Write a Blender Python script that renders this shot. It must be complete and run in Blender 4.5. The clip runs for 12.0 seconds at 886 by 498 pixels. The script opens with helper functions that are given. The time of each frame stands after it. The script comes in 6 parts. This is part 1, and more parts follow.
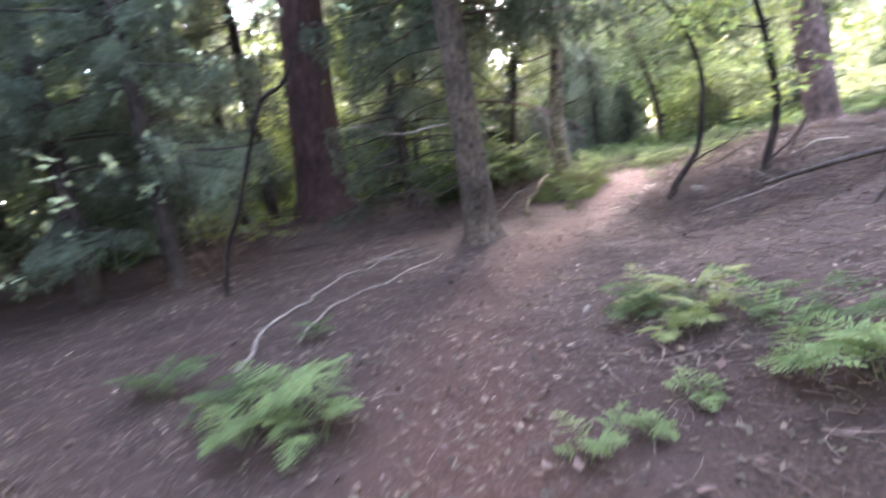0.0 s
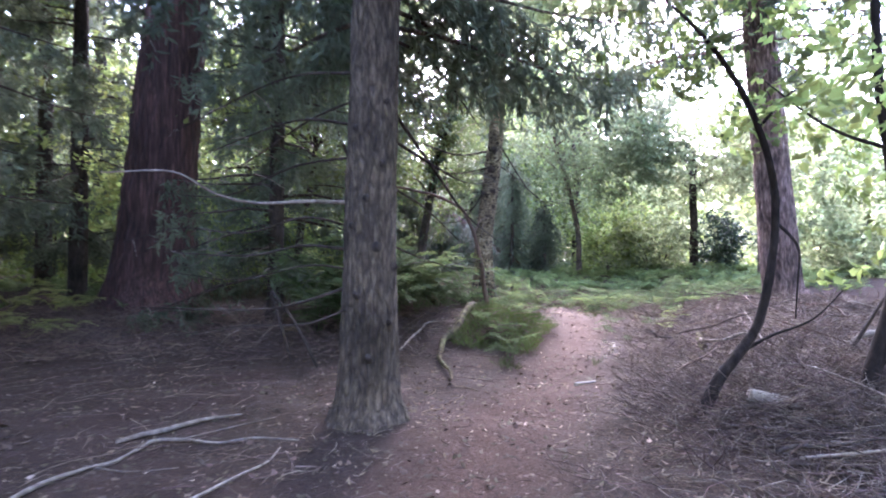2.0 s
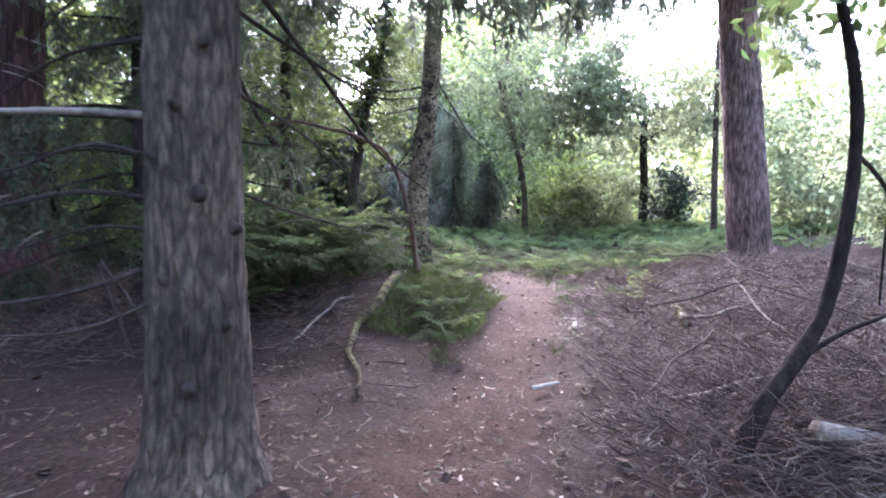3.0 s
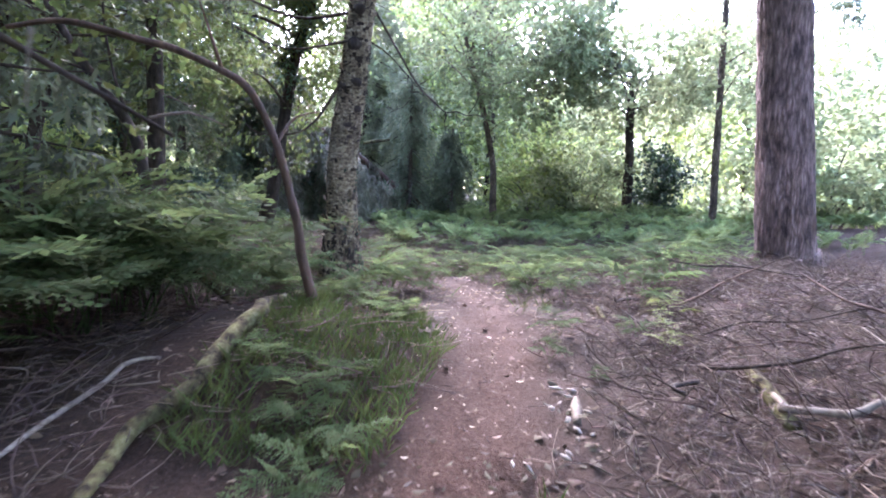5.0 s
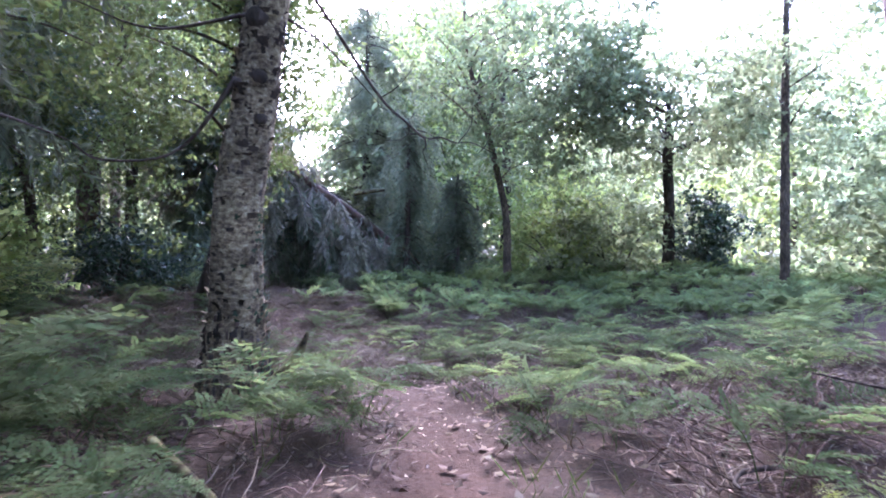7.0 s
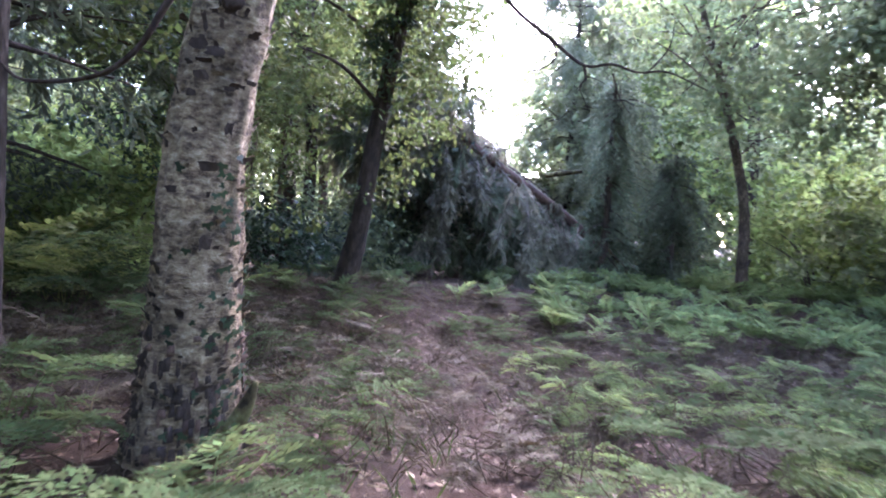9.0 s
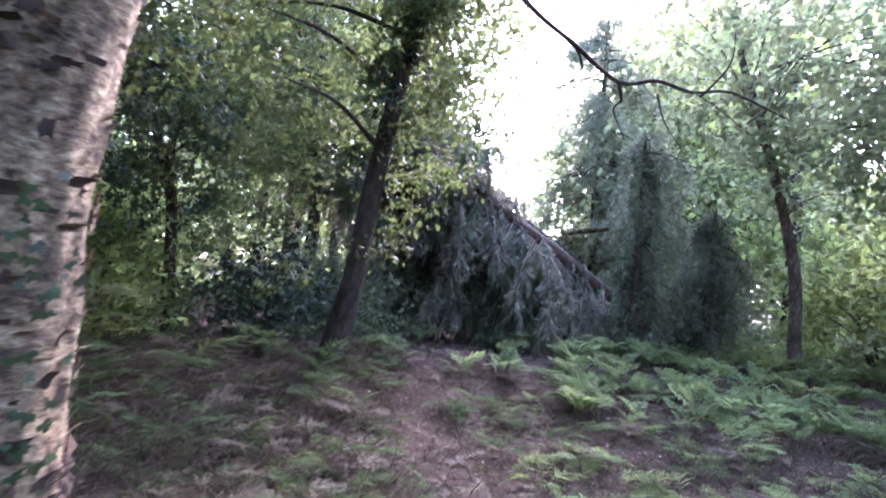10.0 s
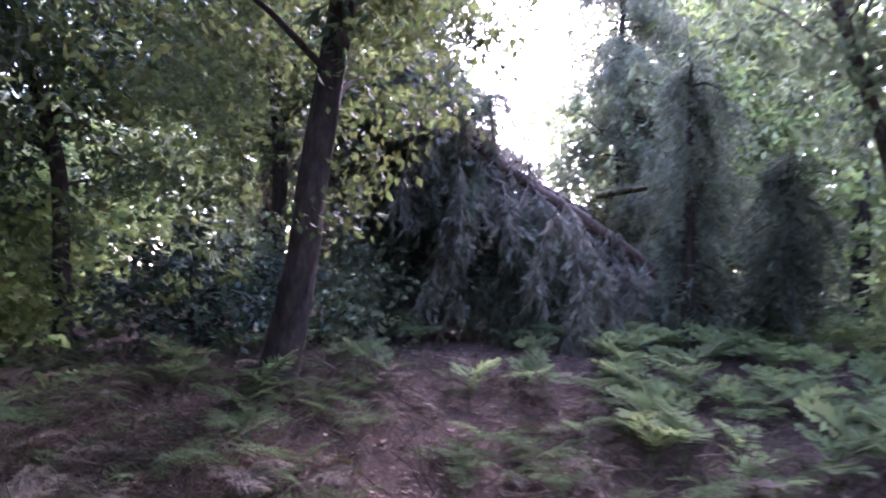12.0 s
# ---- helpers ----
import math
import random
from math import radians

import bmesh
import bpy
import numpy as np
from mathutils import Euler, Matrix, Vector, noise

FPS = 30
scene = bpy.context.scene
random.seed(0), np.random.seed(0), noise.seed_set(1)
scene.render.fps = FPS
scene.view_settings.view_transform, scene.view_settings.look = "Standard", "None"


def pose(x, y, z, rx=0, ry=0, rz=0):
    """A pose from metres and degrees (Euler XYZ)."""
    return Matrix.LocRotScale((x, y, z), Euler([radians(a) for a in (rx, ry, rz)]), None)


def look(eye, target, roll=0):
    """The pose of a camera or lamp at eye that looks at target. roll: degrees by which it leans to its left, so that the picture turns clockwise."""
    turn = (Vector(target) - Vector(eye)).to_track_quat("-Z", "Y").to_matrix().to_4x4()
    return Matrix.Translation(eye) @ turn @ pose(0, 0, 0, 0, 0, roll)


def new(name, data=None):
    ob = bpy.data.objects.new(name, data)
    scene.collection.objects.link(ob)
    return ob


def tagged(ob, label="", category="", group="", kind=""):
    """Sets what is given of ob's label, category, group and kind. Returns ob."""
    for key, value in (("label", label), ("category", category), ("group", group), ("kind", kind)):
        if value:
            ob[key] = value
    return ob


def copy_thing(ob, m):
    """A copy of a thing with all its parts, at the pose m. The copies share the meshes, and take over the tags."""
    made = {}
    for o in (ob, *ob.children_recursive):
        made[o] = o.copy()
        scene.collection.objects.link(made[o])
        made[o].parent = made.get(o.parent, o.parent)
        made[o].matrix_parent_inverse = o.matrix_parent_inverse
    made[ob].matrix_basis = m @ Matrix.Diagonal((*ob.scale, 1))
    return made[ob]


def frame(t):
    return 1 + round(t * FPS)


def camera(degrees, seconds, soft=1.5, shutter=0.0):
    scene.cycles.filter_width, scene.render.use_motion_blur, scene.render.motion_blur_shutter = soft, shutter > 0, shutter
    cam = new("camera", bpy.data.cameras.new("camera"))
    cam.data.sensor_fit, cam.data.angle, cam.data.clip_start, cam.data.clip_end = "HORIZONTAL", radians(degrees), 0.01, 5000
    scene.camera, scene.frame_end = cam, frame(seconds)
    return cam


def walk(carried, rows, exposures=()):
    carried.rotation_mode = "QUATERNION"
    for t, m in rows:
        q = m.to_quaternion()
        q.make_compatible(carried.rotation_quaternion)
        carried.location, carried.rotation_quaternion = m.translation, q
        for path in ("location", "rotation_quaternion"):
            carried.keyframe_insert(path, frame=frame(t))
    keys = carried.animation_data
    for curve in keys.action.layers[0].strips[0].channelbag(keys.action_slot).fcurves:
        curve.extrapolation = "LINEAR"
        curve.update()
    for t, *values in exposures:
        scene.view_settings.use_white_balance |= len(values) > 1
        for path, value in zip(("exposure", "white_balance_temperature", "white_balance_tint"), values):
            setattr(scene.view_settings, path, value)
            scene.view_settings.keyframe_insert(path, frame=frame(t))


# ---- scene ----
cam = camera(75.9, 12.0, soft=1.9, shutter=0.3)
PATH = [
    (0, (0.144, -0.846, 0.972), (0.055, 1.128, 0.666), -10.00),
    (0.1, (0.129, -0.635, 0.979), (0.199, 1.347, 0.722), -10.95),
    (0.2, (0.114, -0.424, 0.986), (0.337, 1.553, 0.780), -11.40),
    (0.3, (0.099, -0.212, 0.994), (0.406, 1.762, 0.892), -10.80),
    (0.4, (0.083, 0.004, 1.001), (0.403, 1.978, 0.955), -11.62),
    (0.5, (0.069, 0.210, 1.008), (0.387, 2.184, 0.965), -11.43),
    (0.7, (0.046, 0.560, 1.021), (0.307, 2.542, 0.950), -10.37),
    (1, (0.011, 1.085, 1.041), (0.213, 3.073, 0.968), -7.93),
    (1.2, (0.032, 1.391, 1.050), (0.209, 3.382, 1.000), -5.32),
    (1.5, (0.064, 1.849, 1.064), (0.265, 3.839, 1.071), -2.71),
    (1.7, (0.128, 2.143, 1.068), (0.366, 4.129, 1.090), -0.89),
    (2, (0.223, 2.584, 1.075), (0.545, 4.558, 1.079), 0.69),
    (2.2, (0.343, 2.921, 1.065), (0.725, 4.884, 1.044), 0.63),
    (2.5, (0.524, 3.427, 1.051), (0.963, 5.377, 0.987), 0.80),
    (2.7, (0.622, 3.734, 1.047), (1.093, 5.676, 0.952), 0.83),
    (3, (0.770, 4.195, 1.040), (1.284, 6.122, 0.898), 0.49),
    (3.2, (0.861, 4.418, 1.073), (1.404, 6.333, 0.880), 0.37),
    (4.8, (1.701, 6.429, 1.067), (2.335, 8.312, 0.838), 1.98),
    (5, (1.842, 6.679, 1.074), (2.463, 8.568, 0.859), 1.75),
    (5.2, (1.958, 6.924, 1.077), (2.566, 8.818, 0.872), 1.68),
    (5.5, (2.133, 7.291, 1.082), (2.736, 9.189, 0.903), 1.49),
    (5.7, (2.272, 7.548, 1.080), (2.871, 9.449, 0.911), 1.39),
    (6, (2.480, 7.934, 1.076), (3.071, 9.839, 0.936), 1.01),
    (6.2, (2.626, 8.173, 1.080), (3.203, 10.085, 0.972), 1.03),
    (6.5, (2.845, 8.531, 1.085), (3.402, 10.451, 1.023), 1.03),
    (6.7, (2.948, 8.740, 1.076), (3.505, 10.661, 1.061), 0.73),
    (8.3, (3.762, 10.135, 1.040), (3.900, 12.129, 0.979), 3.73),
    (8.5, (3.859, 10.372, 1.069), (3.905, 12.370, 0.984), 3.89),
    (8.8, (4.011, 10.737, 1.059), (3.894, 12.731, 0.972), 3.56),
    (9, (4.112, 10.980, 1.052), (3.874, 12.965, 0.979), 3.61),
    (9.2, (4.148, 11.183, 1.058), (3.838, 13.158, 1.004), 3.82),
    (9.5, (4.203, 11.487, 1.068), (3.831, 13.452, 1.067), 4.39),
    (9.7, (4.191, 11.683, 1.082), (3.815, 13.648, 1.120), 4.69),
    (10, (4.172, 11.978, 1.102), (3.844, 13.947, 1.223), 5.09),
    (10.3, (4.178, 12.244, 1.119), (3.906, 14.216, 1.315), 5.14),
    (10.5, (4.182, 12.422, 1.130), (3.931, 14.390, 1.385), 4.98),
    (10.7, (4.253, 12.529, 1.096), (4.011, 14.488, 1.422), 4.47),
    (11, (4.359, 12.690, 1.044), (4.180, 14.638, 1.461), 6.34),
    (11.1, (4.307, 12.831, 1.056), (4.164, 14.779, 1.486), 7.41),
    (11.3, (4.203, 13.114, 1.078), (4.131, 15.071, 1.484), 9.29),
    (11.5, (4.100, 13.396, 1.101), (4.043, 15.376, 1.379), 8.41),
    (11.7, (4.071, 13.650, 1.072), (3.921, 15.639, 1.225), 5.93),
    (11.8, (4.057, 13.777, 1.057), (3.834, 15.762, 1.165), 4.57),
    (11.9, (4.043, 13.904, 1.042), (3.748, 15.880, 1.132), 3.06),
    (12, (4.028, 14.031, 1.027), (3.661, 15.995, 1.113), 1.59),
]
EXPOSURES = [(0.0, 5.0, 6700, 34), (0.5, 4.83, 5950, 38), (1.5, 4.74, 5950, 37), (2.5, 4.6, 5900, 34), (3.0, 4.55, 5900, 33), (5.0, 4.58, 5800, 33), (6.5, 4.4, 5450, 38), (8.5, 4.38, 5700, 37), (9.5, 4.65, 5800, 38), (10.0, 4.57, 5700, 41), (11.0, 4.22, 5450, 49), (11.5, 4.1, 5450, 51), (12.0, 4.18, 5700, 56)]
walk(cam, [(t, look(eye, target, roll)) for t, eye, target, roll in PATH], EXPOSURES)

# ---- sky and sun: a bright, thinly overcast day, the light coming from ahead ----
SUN_AZ, SUN_EL = 12.0, 36.0
world = bpy.data.worlds.new("overcast_sky")
scene.world = world
world.use_nodes = True
wn, wl = world.node_tree.nodes, world.node_tree.links
sky = wn.new("ShaderNodeTexSky")
sky.sky_type = "NISHITA"
sky.sun_disc = False
sky.sun_elevation, sky.sun_rotation = radians(SUN_EL), radians(SUN_AZ)
sky.air_density, sky.dust_density, sky.ozone_density = 1.0, 1.1, 1.0
wl.new(sky.outputs["Color"], wn["Background"].inputs["Color"])
wn["Background"].inputs["Strength"].default_value = 0.24
sun = new("sun", bpy.data.lights.new("sun", "SUN"))
sun.data.energy, sun.data.angle, sun.data.color = 1.8, radians(28), (1.0, 0.98, 0.95)
sa, se = radians(SUN_AZ), radians(SUN_EL)
sun.matrix_world = look((math.sin(sa) * math.cos(se) * 40, math.cos(sa) * math.cos(se) * 40, math.sin(se) * 40), (0, 0, 0))

# ---- materials ----
def surface(name, stops, scale=8.0, stretch=(1, 1, 1), rough=0.85, bump=0.4, big=1.2, big_amount=0.35, glow_through=0.0, vary=0.0, spec=0.25, dist=0.02, detail=6.0, plates=None):
    """A node material: fine noise through a ramp of colours, a second, larger noise for stains, relief, and variation piece by piece.
    glow_through: how much light a thin leaf lets through."""
    m = bpy.data.materials.new(name)
    m.use_nodes = True
    n, l = m.node_tree.nodes, m.node_tree.links
    bsdf, out = n["Principled BSDF"], n["Material Output"]
    co = n.new("ShaderNodeTexCoord")
    mp = n.new("ShaderNodeMapping")
    mp.inputs["Scale"].default_value = stretch
    l.new(co.outputs["Object"], mp.inputs["Vector"])
    fine = n.new("ShaderNodeTexNoise")
    fine.inputs["Scale"].default_value, fine.inputs["Detail"].default_value, fine.inputs["Roughness"].default_value = scale, detail, 0.62
    l.new(mp.outputs["Vector"], fine.inputs["Vector"])
    ramp = n.new("ShaderNodeValToRGB")
    el = ramp.color_ramp.elements
    while len(el) < len(stops):
        el.new(0.5)
    for e, (p, c) in zip(el, stops):
        e.position, e.color = p, (*c, 1)
    l.new(fine.outputs["Fac"], ramp.inputs["Fac"])
    large = n.new("ShaderNodeTexNoise")
    large.inputs["Scale"].default_value, large.inputs["Detail"].default_value = big, 3.0
    l.new(co.outputs["Object"], large.inputs["Vector"])
    span = n.new("ShaderNodeMapRange")
    span.inputs["From Min"].default_value, span.inputs["From Max"].default_value = 0.3, 0.7
    span.inputs["To Min"].default_value, span.inputs["To Max"].default_value = 1 - big_amount, 1 + big_amount
    l.new(large.outputs["Fac"], span.inputs["Value"])
    hsv = n.new("ShaderNodeHueSaturation")
    l.new(ramp.outputs["Color"], hsv.inputs["Color"])
    value = span.outputs["Result"]
    if vary:
        geo = n.new("ShaderNodeNewGeometry")
        info = n.new("ShaderNodeObjectInfo")
        add = n.new("ShaderNodeMath")
        add.operation = "ADD"
        l.new(geo.outputs["Random Per Island"], add.inputs[0])
        l.new(info.outputs["Random"], add.inputs[1])
        piece = n.new("ShaderNodeMapRange")
        piece.inputs["From Max"].default_value = 2.0
        piece.inputs["To Min"].default_value, piece.inputs["To Max"].default_value = 1 - vary, 1 + vary
        l.new(add.outputs["Value"], piece.inputs["Value"])
        mul = n.new("ShaderNodeMath")
        mul.operation = "MULTIPLY"
        l.new(value, mul.inputs[0])
        l.new(piece.outputs["Result"], mul.inputs[1])
        value = mul.outputs["Value"]
        hue = n.new("ShaderNodeMapRange")
        hue.inputs["To Min"].default_value, hue.inputs["To Max"].default_value = 0.5 - 0.05 * vary, 0.5 + 0.05 * vary
        l.new(geo.outputs["Random Per Island"], hue.inputs["Value"])
        l.new(hue.outputs["Result"], hsv.inputs["Hue"])
    l.new(value, hsv.inputs["Value"])
    l.new(hsv.outputs["Color"], bsdf.inputs["Base Color"])
    bsdf.inputs["Roughness"].default_value = rough
    bsdf.inputs["Specular IOR Level"].default_value = spec
    height = fine.outputs["Fac"]
    if plates:
        # bark split into plates: deep dark seams between them
        size, squash, seam, depth = plates
        m2 = n.new("ShaderNodeMapping")
        m2.inputs["Scale"].default_value = (1, 1, squash)
        warp = n.new("ShaderNodeMix")
        warp.data_type = "VECTOR"
        warp.inputs["Factor"].default_value = 0.06
        l.new(co.outputs["Object"], warp.inputs["A"])
        l.new(large.outputs["Color"], warp.inputs["B"])
        l.new(warp.outputs["Result"], m2.inputs["Vector"])
        cell = n.new("ShaderNodeTexVoronoi")
        cell.feature = "DISTANCE_TO_EDGE"
        cell.inputs["Scale"].default_value = size
        l.new(m2.outputs["Vector"], cell.inputs["Vector"])
        edge = n.new("ShaderNodeMapRange")
        edge.inputs["From Max"].default_value = seam
        edge.inputs["To Min"].default_value = 1 - depth
        l.new(cell.outputs["Distance"], edge.inputs["Value"])
        both = n.new("ShaderNodeMath")
        both.operation = "MULTIPLY"
        l.new(value, both.inputs[0])
        l.new(edge.outputs["Result"], both.inputs[1])
        l.new(both.outputs["Value"], hsv.inputs["Value"])
        sumh = n.new("ShaderNodeMath")
        sumh.operation = "ADD"
        l.new(edge.outputs["Result"], sumh.inputs[0])
        l.new(fine.outputs["Fac"], sumh.inputs[1])
        height = sumh.outputs["Value"]
    if bump:
        bp = n.new("ShaderNodeBump")
        bp.inputs["Strength"].default_value, bp.inputs["Distance"].default_value = bump, dist
        l.new(height, bp.inputs["Height"])
        l.new(bp.outputs["Normal"], bsdf.inputs["Normal"])
    if glow_through:
        tr = n.new("ShaderNodeBsdfTranslucent")
        warm = n.new("ShaderNodeHueSaturation")
        warm.inputs["Hue"].default_value, warm.inputs["Saturation"].default_value, warm.inputs["Value"].default_value = 0.49, 1.02, 2.2
        l.new(hsv.outputs["Color"], warm.inputs["Color"])
        l.new(warm.outputs["Color"], tr.inputs["Color"])
        mix = n.new("ShaderNodeMixShader")
        mix.inputs["Fac"].default_value = glow_through
        l.new(bsdf.outputs["BSDF"], mix.inputs[1])
        l.new(tr.outputs["BSDF"], mix.inputs[2])
        l.new(mix.outputs["Shader"], out.inputs["Surface"])
    return m


RED_BARK = surface("dark_red_fibrous_bark", [(0.3, (0.03, 0.018, 0.014)), (0.55, (0.095, 0.046, 0.035)), (0.75, (0.16, 0.085, 0.065))], 16, (1, 1, 0.12), 0.9, 0.8, 1.0, plates=(20, 0.07, 0.3, 0.5), dist=0.04)
GREY_BARK = surface("grey_brown_conifer_bark", [(0.3, (0.028, 0.02, 0.013)), (0.5, (0.08, 0.056, 0.036)), (0.7, (0.15, 0.114, 0.074))], 26, (1, 1, 0.35), 0.9, 1.0, 2.0, 0.5, plates=(26, 0.24, 0.22, 0.4), dist=0.03)
PINE_BARK = surface("pink_brown_pine_bark", [(0.34, (0.062, 0.038, 0.031)), (0.5, (0.2, 0.126, 0.101)), (0.7, (0.33, 0.225, 0.18))], 16, (1, 1, 0.3), 0.9, 0.9, 1.6, 0.4, plates=(24, 0.16, 0.3, 0.5), dist=0.04)
BIRCH_BARK = surface("peeling_birch_bark", [(0.3, (0.023, 0.018, 0.013)), (0.4, (0.068, 0.047, 0.028)), (0.48, (0.136, 0.1, 0.057)), (0.58, (0.205, 0.158, 0.09)), (0.7, (0.33, 0.28, 0.185))], 20, (1, 1, 1.8), 0.9, 1.0, 4.5, 0.5, dist=0.03, detail=12.0)
# dark brown bark, darkened further for stems standing against the light
DARK_BARK = surface("darkened_brown_bark", [(0.3, (0.018, 0.014, 0.011)), (0.6, (0.052, 0.039, 0.03)), (0.8, (0.1, 0.08, 0.06))], 18, (1, 1, 0.4), 0.9, 0.8, 2.0, spec=0.1)
# near-black copy of the bark: the saplings' backlit shade is put into the colour
BLACK_BARK = surface("blackish_silhouette_bark", [(0.3, (0.009, 0.007, 0.006)), (0.6, (0.026, 0.019, 0.015)), (0.8, (0.06, 0.046, 0.036))], 22, (1, 1, 0.4), 0.9, 0.8, 2.0, spec=0.08)
MOSSY_BARK = surface("mossy_bark", [(0.4, (0.022, 0.016, 0.01)), (0.49, (0.07, 0.056, 0.026)), (0.58, (0.105, 0.1, 0.04)), (0.7, (0.2, 0.182, 0.11))], 11, (1, 1, 1), 0.95, 1.0, 3.5, 0.6, spec=0.1)
DEAD_WOOD = surface("bleached_dead_wood", [(0.3, (0.072, 0.0553, 0.0406)), (0.55, (0.176, 0.1406, 0.1053)), (0.8, (0.304, 0.2568, 0.2028))], 20, (1, 1, 0.4), 0.85, 0.5, 2.5)
TWIG = surface("dry_twigs", [(0.3, (0.055, 0.036, 0.026)), (0.6, (0.125, 0.084, 0.062)), (0.8, (0.28, 0.21, 0.158))], 6, rough=0.9, bump=0.0, vary=0.6)
PALE_WOOD = surface("pale_split_wood", [(0.3, (0.25, 0.195, 0.14)), (0.7, (0.46, 0.385, 0.3))], 20, (1, 1, 0.3), 0.8, 0.4, 3.0)
RUST_WOOD = surface("rotten_red_brown_wood", [(0.3, (0.04, 0.025, 0.018)), (0.7, (0.135, 0.084, 0.058))], 16, (1, 1, 0.3), 0.9, 0.6, 2.0)
LITTER_LEAF = surface("fallen_leaf", [(0.3, (0.07, 0.042, 0.026)), (0.55, (0.105, 0.066, 0.042)), (0.8, (0.18, 0.13, 0.088))], 5, rough=0.85, bump=0.0, vary=0.45)
PALE_LEAF = surface("pale_fallen_leaf", [(0.3, (0.19, 0.122, 0.08)), (0.7, (0.4, 0.305, 0.23))], 5, rough=0.75, bump=0.0, vary=0.3)
BRIGHT_LEAF = surface("bright_broad_leaf", [(0.3, (0.0832, 0.113, 0.0358)), (0.6, (0.13, 0.165, 0.0529)), (0.8, (0.182, 0.215, 0.0785))], 1.2, rough=0.6, bump=0.0, glow_through=0.7, vary=0.4, spec=0.18)
GREEN_LEAF = surface("broad_leaf", [(0.3, (0.086, 0.108, 0.0533)), (0.6, (0.13, 0.152, 0.0768)), (0.8, (0.175, 0.195, 0.1066))], 1.2, rough=0.6, bump=0.0, glow_through=0.7, vary=0.4, spec=0.18)
ROWAN_LEAF = surface("rowan_leaf", [(0.3, (0.066, 0.086, 0.0405)), (0.6, (0.102, 0.124, 0.0597)), (0.8, (0.14, 0.16, 0.0831))], 1.4, rough=0.6, bump=0.0, glow_through=0.55, vary=0.45, spec=0.18)
OLIVE_LEAF = surface("olive_oak_leaf", [(0.3, (0.0421, 0.0605, 0.0192)), (0.6, (0.0684, 0.0899, 0.0295)), (0.8, (0.0965, 0.1183, 0.0428))], 1.5, rough=0.6, bump=0.0, glow_through=0.4, vary=0.45, spec=0.18)
DARK_LEAF = surface("dark_glossy_leaf", [(0.3, (0.016, 0.032, 0.016)), (0.7, (0.035, 0.06, 0.028))], 2, rough=0.5, bump=0.0, glow_through=0.15, vary=0.45, spec=0.25)
NEEDLES = surface("spruce_needles", [(0.3, (0.0457, 0.059, 0.0361)), (0.7, (0.0952, 0.1142, 0.0677))], 2, rough=0.6, bump=0.0, glow_through=0.3, vary=0.45, spec=0.08)
# lightened needles: the bright haze round the far spruces is in this colour
PALE_NEEDLES = surface("pale_grey_green_needles", [(0.3, (0.09, 0.1, 0.058)), (0.7, (0.165, 0.178, 0.105))], 2, rough=0.65, bump=0.0, glow_through=0.45, vary=0.4)
# withered needles, lightened further to give the shadowed sprays their highlights
DRY_NEEDLES = surface("withered_and_highlit_needles", [(0.3, (0.085, 0.085, 0.054)), (0.6, (0.165, 0.16, 0.108)), (0.8, (0.28, 0.265, 0.19))], 2, rough=0.65, bump=0.0, glow_through=0.35, vary=0.45)
FERN = surface("bracken_green", [(0.3, (0.0372, 0.056, 0.0215)), (0.6, (0.0632, 0.0848, 0.0344)), (0.8, (0.0929, 0.1156, 0.0505))], 3, rough=0.85, spec=0.06, bump=0.0, glow_through=0.4, vary=0.45)
# lighter copy of FERN: the stronger light on some ferns is in the colour
LIGHT_FERN = surface("bracken_lit_green", [(0.3, (0.0735, 0.105, 0.0374)), (0.6, (0.1155, 0.15, 0.0552)), (0.8, (0.147, 0.185, 0.0757))], 3, rough=0.8, spec=0.08, bump=0.0, glow_through=0.4, vary=0.4)
# yellowing fronds; the same colour also stands in for sunlit bracken
YELLOW_FERN = surface("bracken_yellowing_and_sunlit", [(0.3, (0.09, 0.112, 0.03)), (0.7, (0.165, 0.182, 0.058))], 3, rough=0.6, bump=0.0, glow_through=0.4, vary=0.3)
DEAD_FERN = surface("bracken_withered", [(0.3, (0.04, 0.03, 0.016)), (0.7, (0.088, 0.067, 0.037))], 4, rough=0.8, bump=0.0, vary=0.4, glow_through=0.15)
GRASS = surface("woodland_grass", [(0.3, (0.022, 0.032, 0.009)), (0.5, (0.036, 0.05, 0.015)), (0.7, (0.06, 0.072, 0.024))], 2.2, rough=0.75, bump=0.0, vary=0.5, glow_through=0.25, spec=0.1, big=2.0, big_amount=0.5)


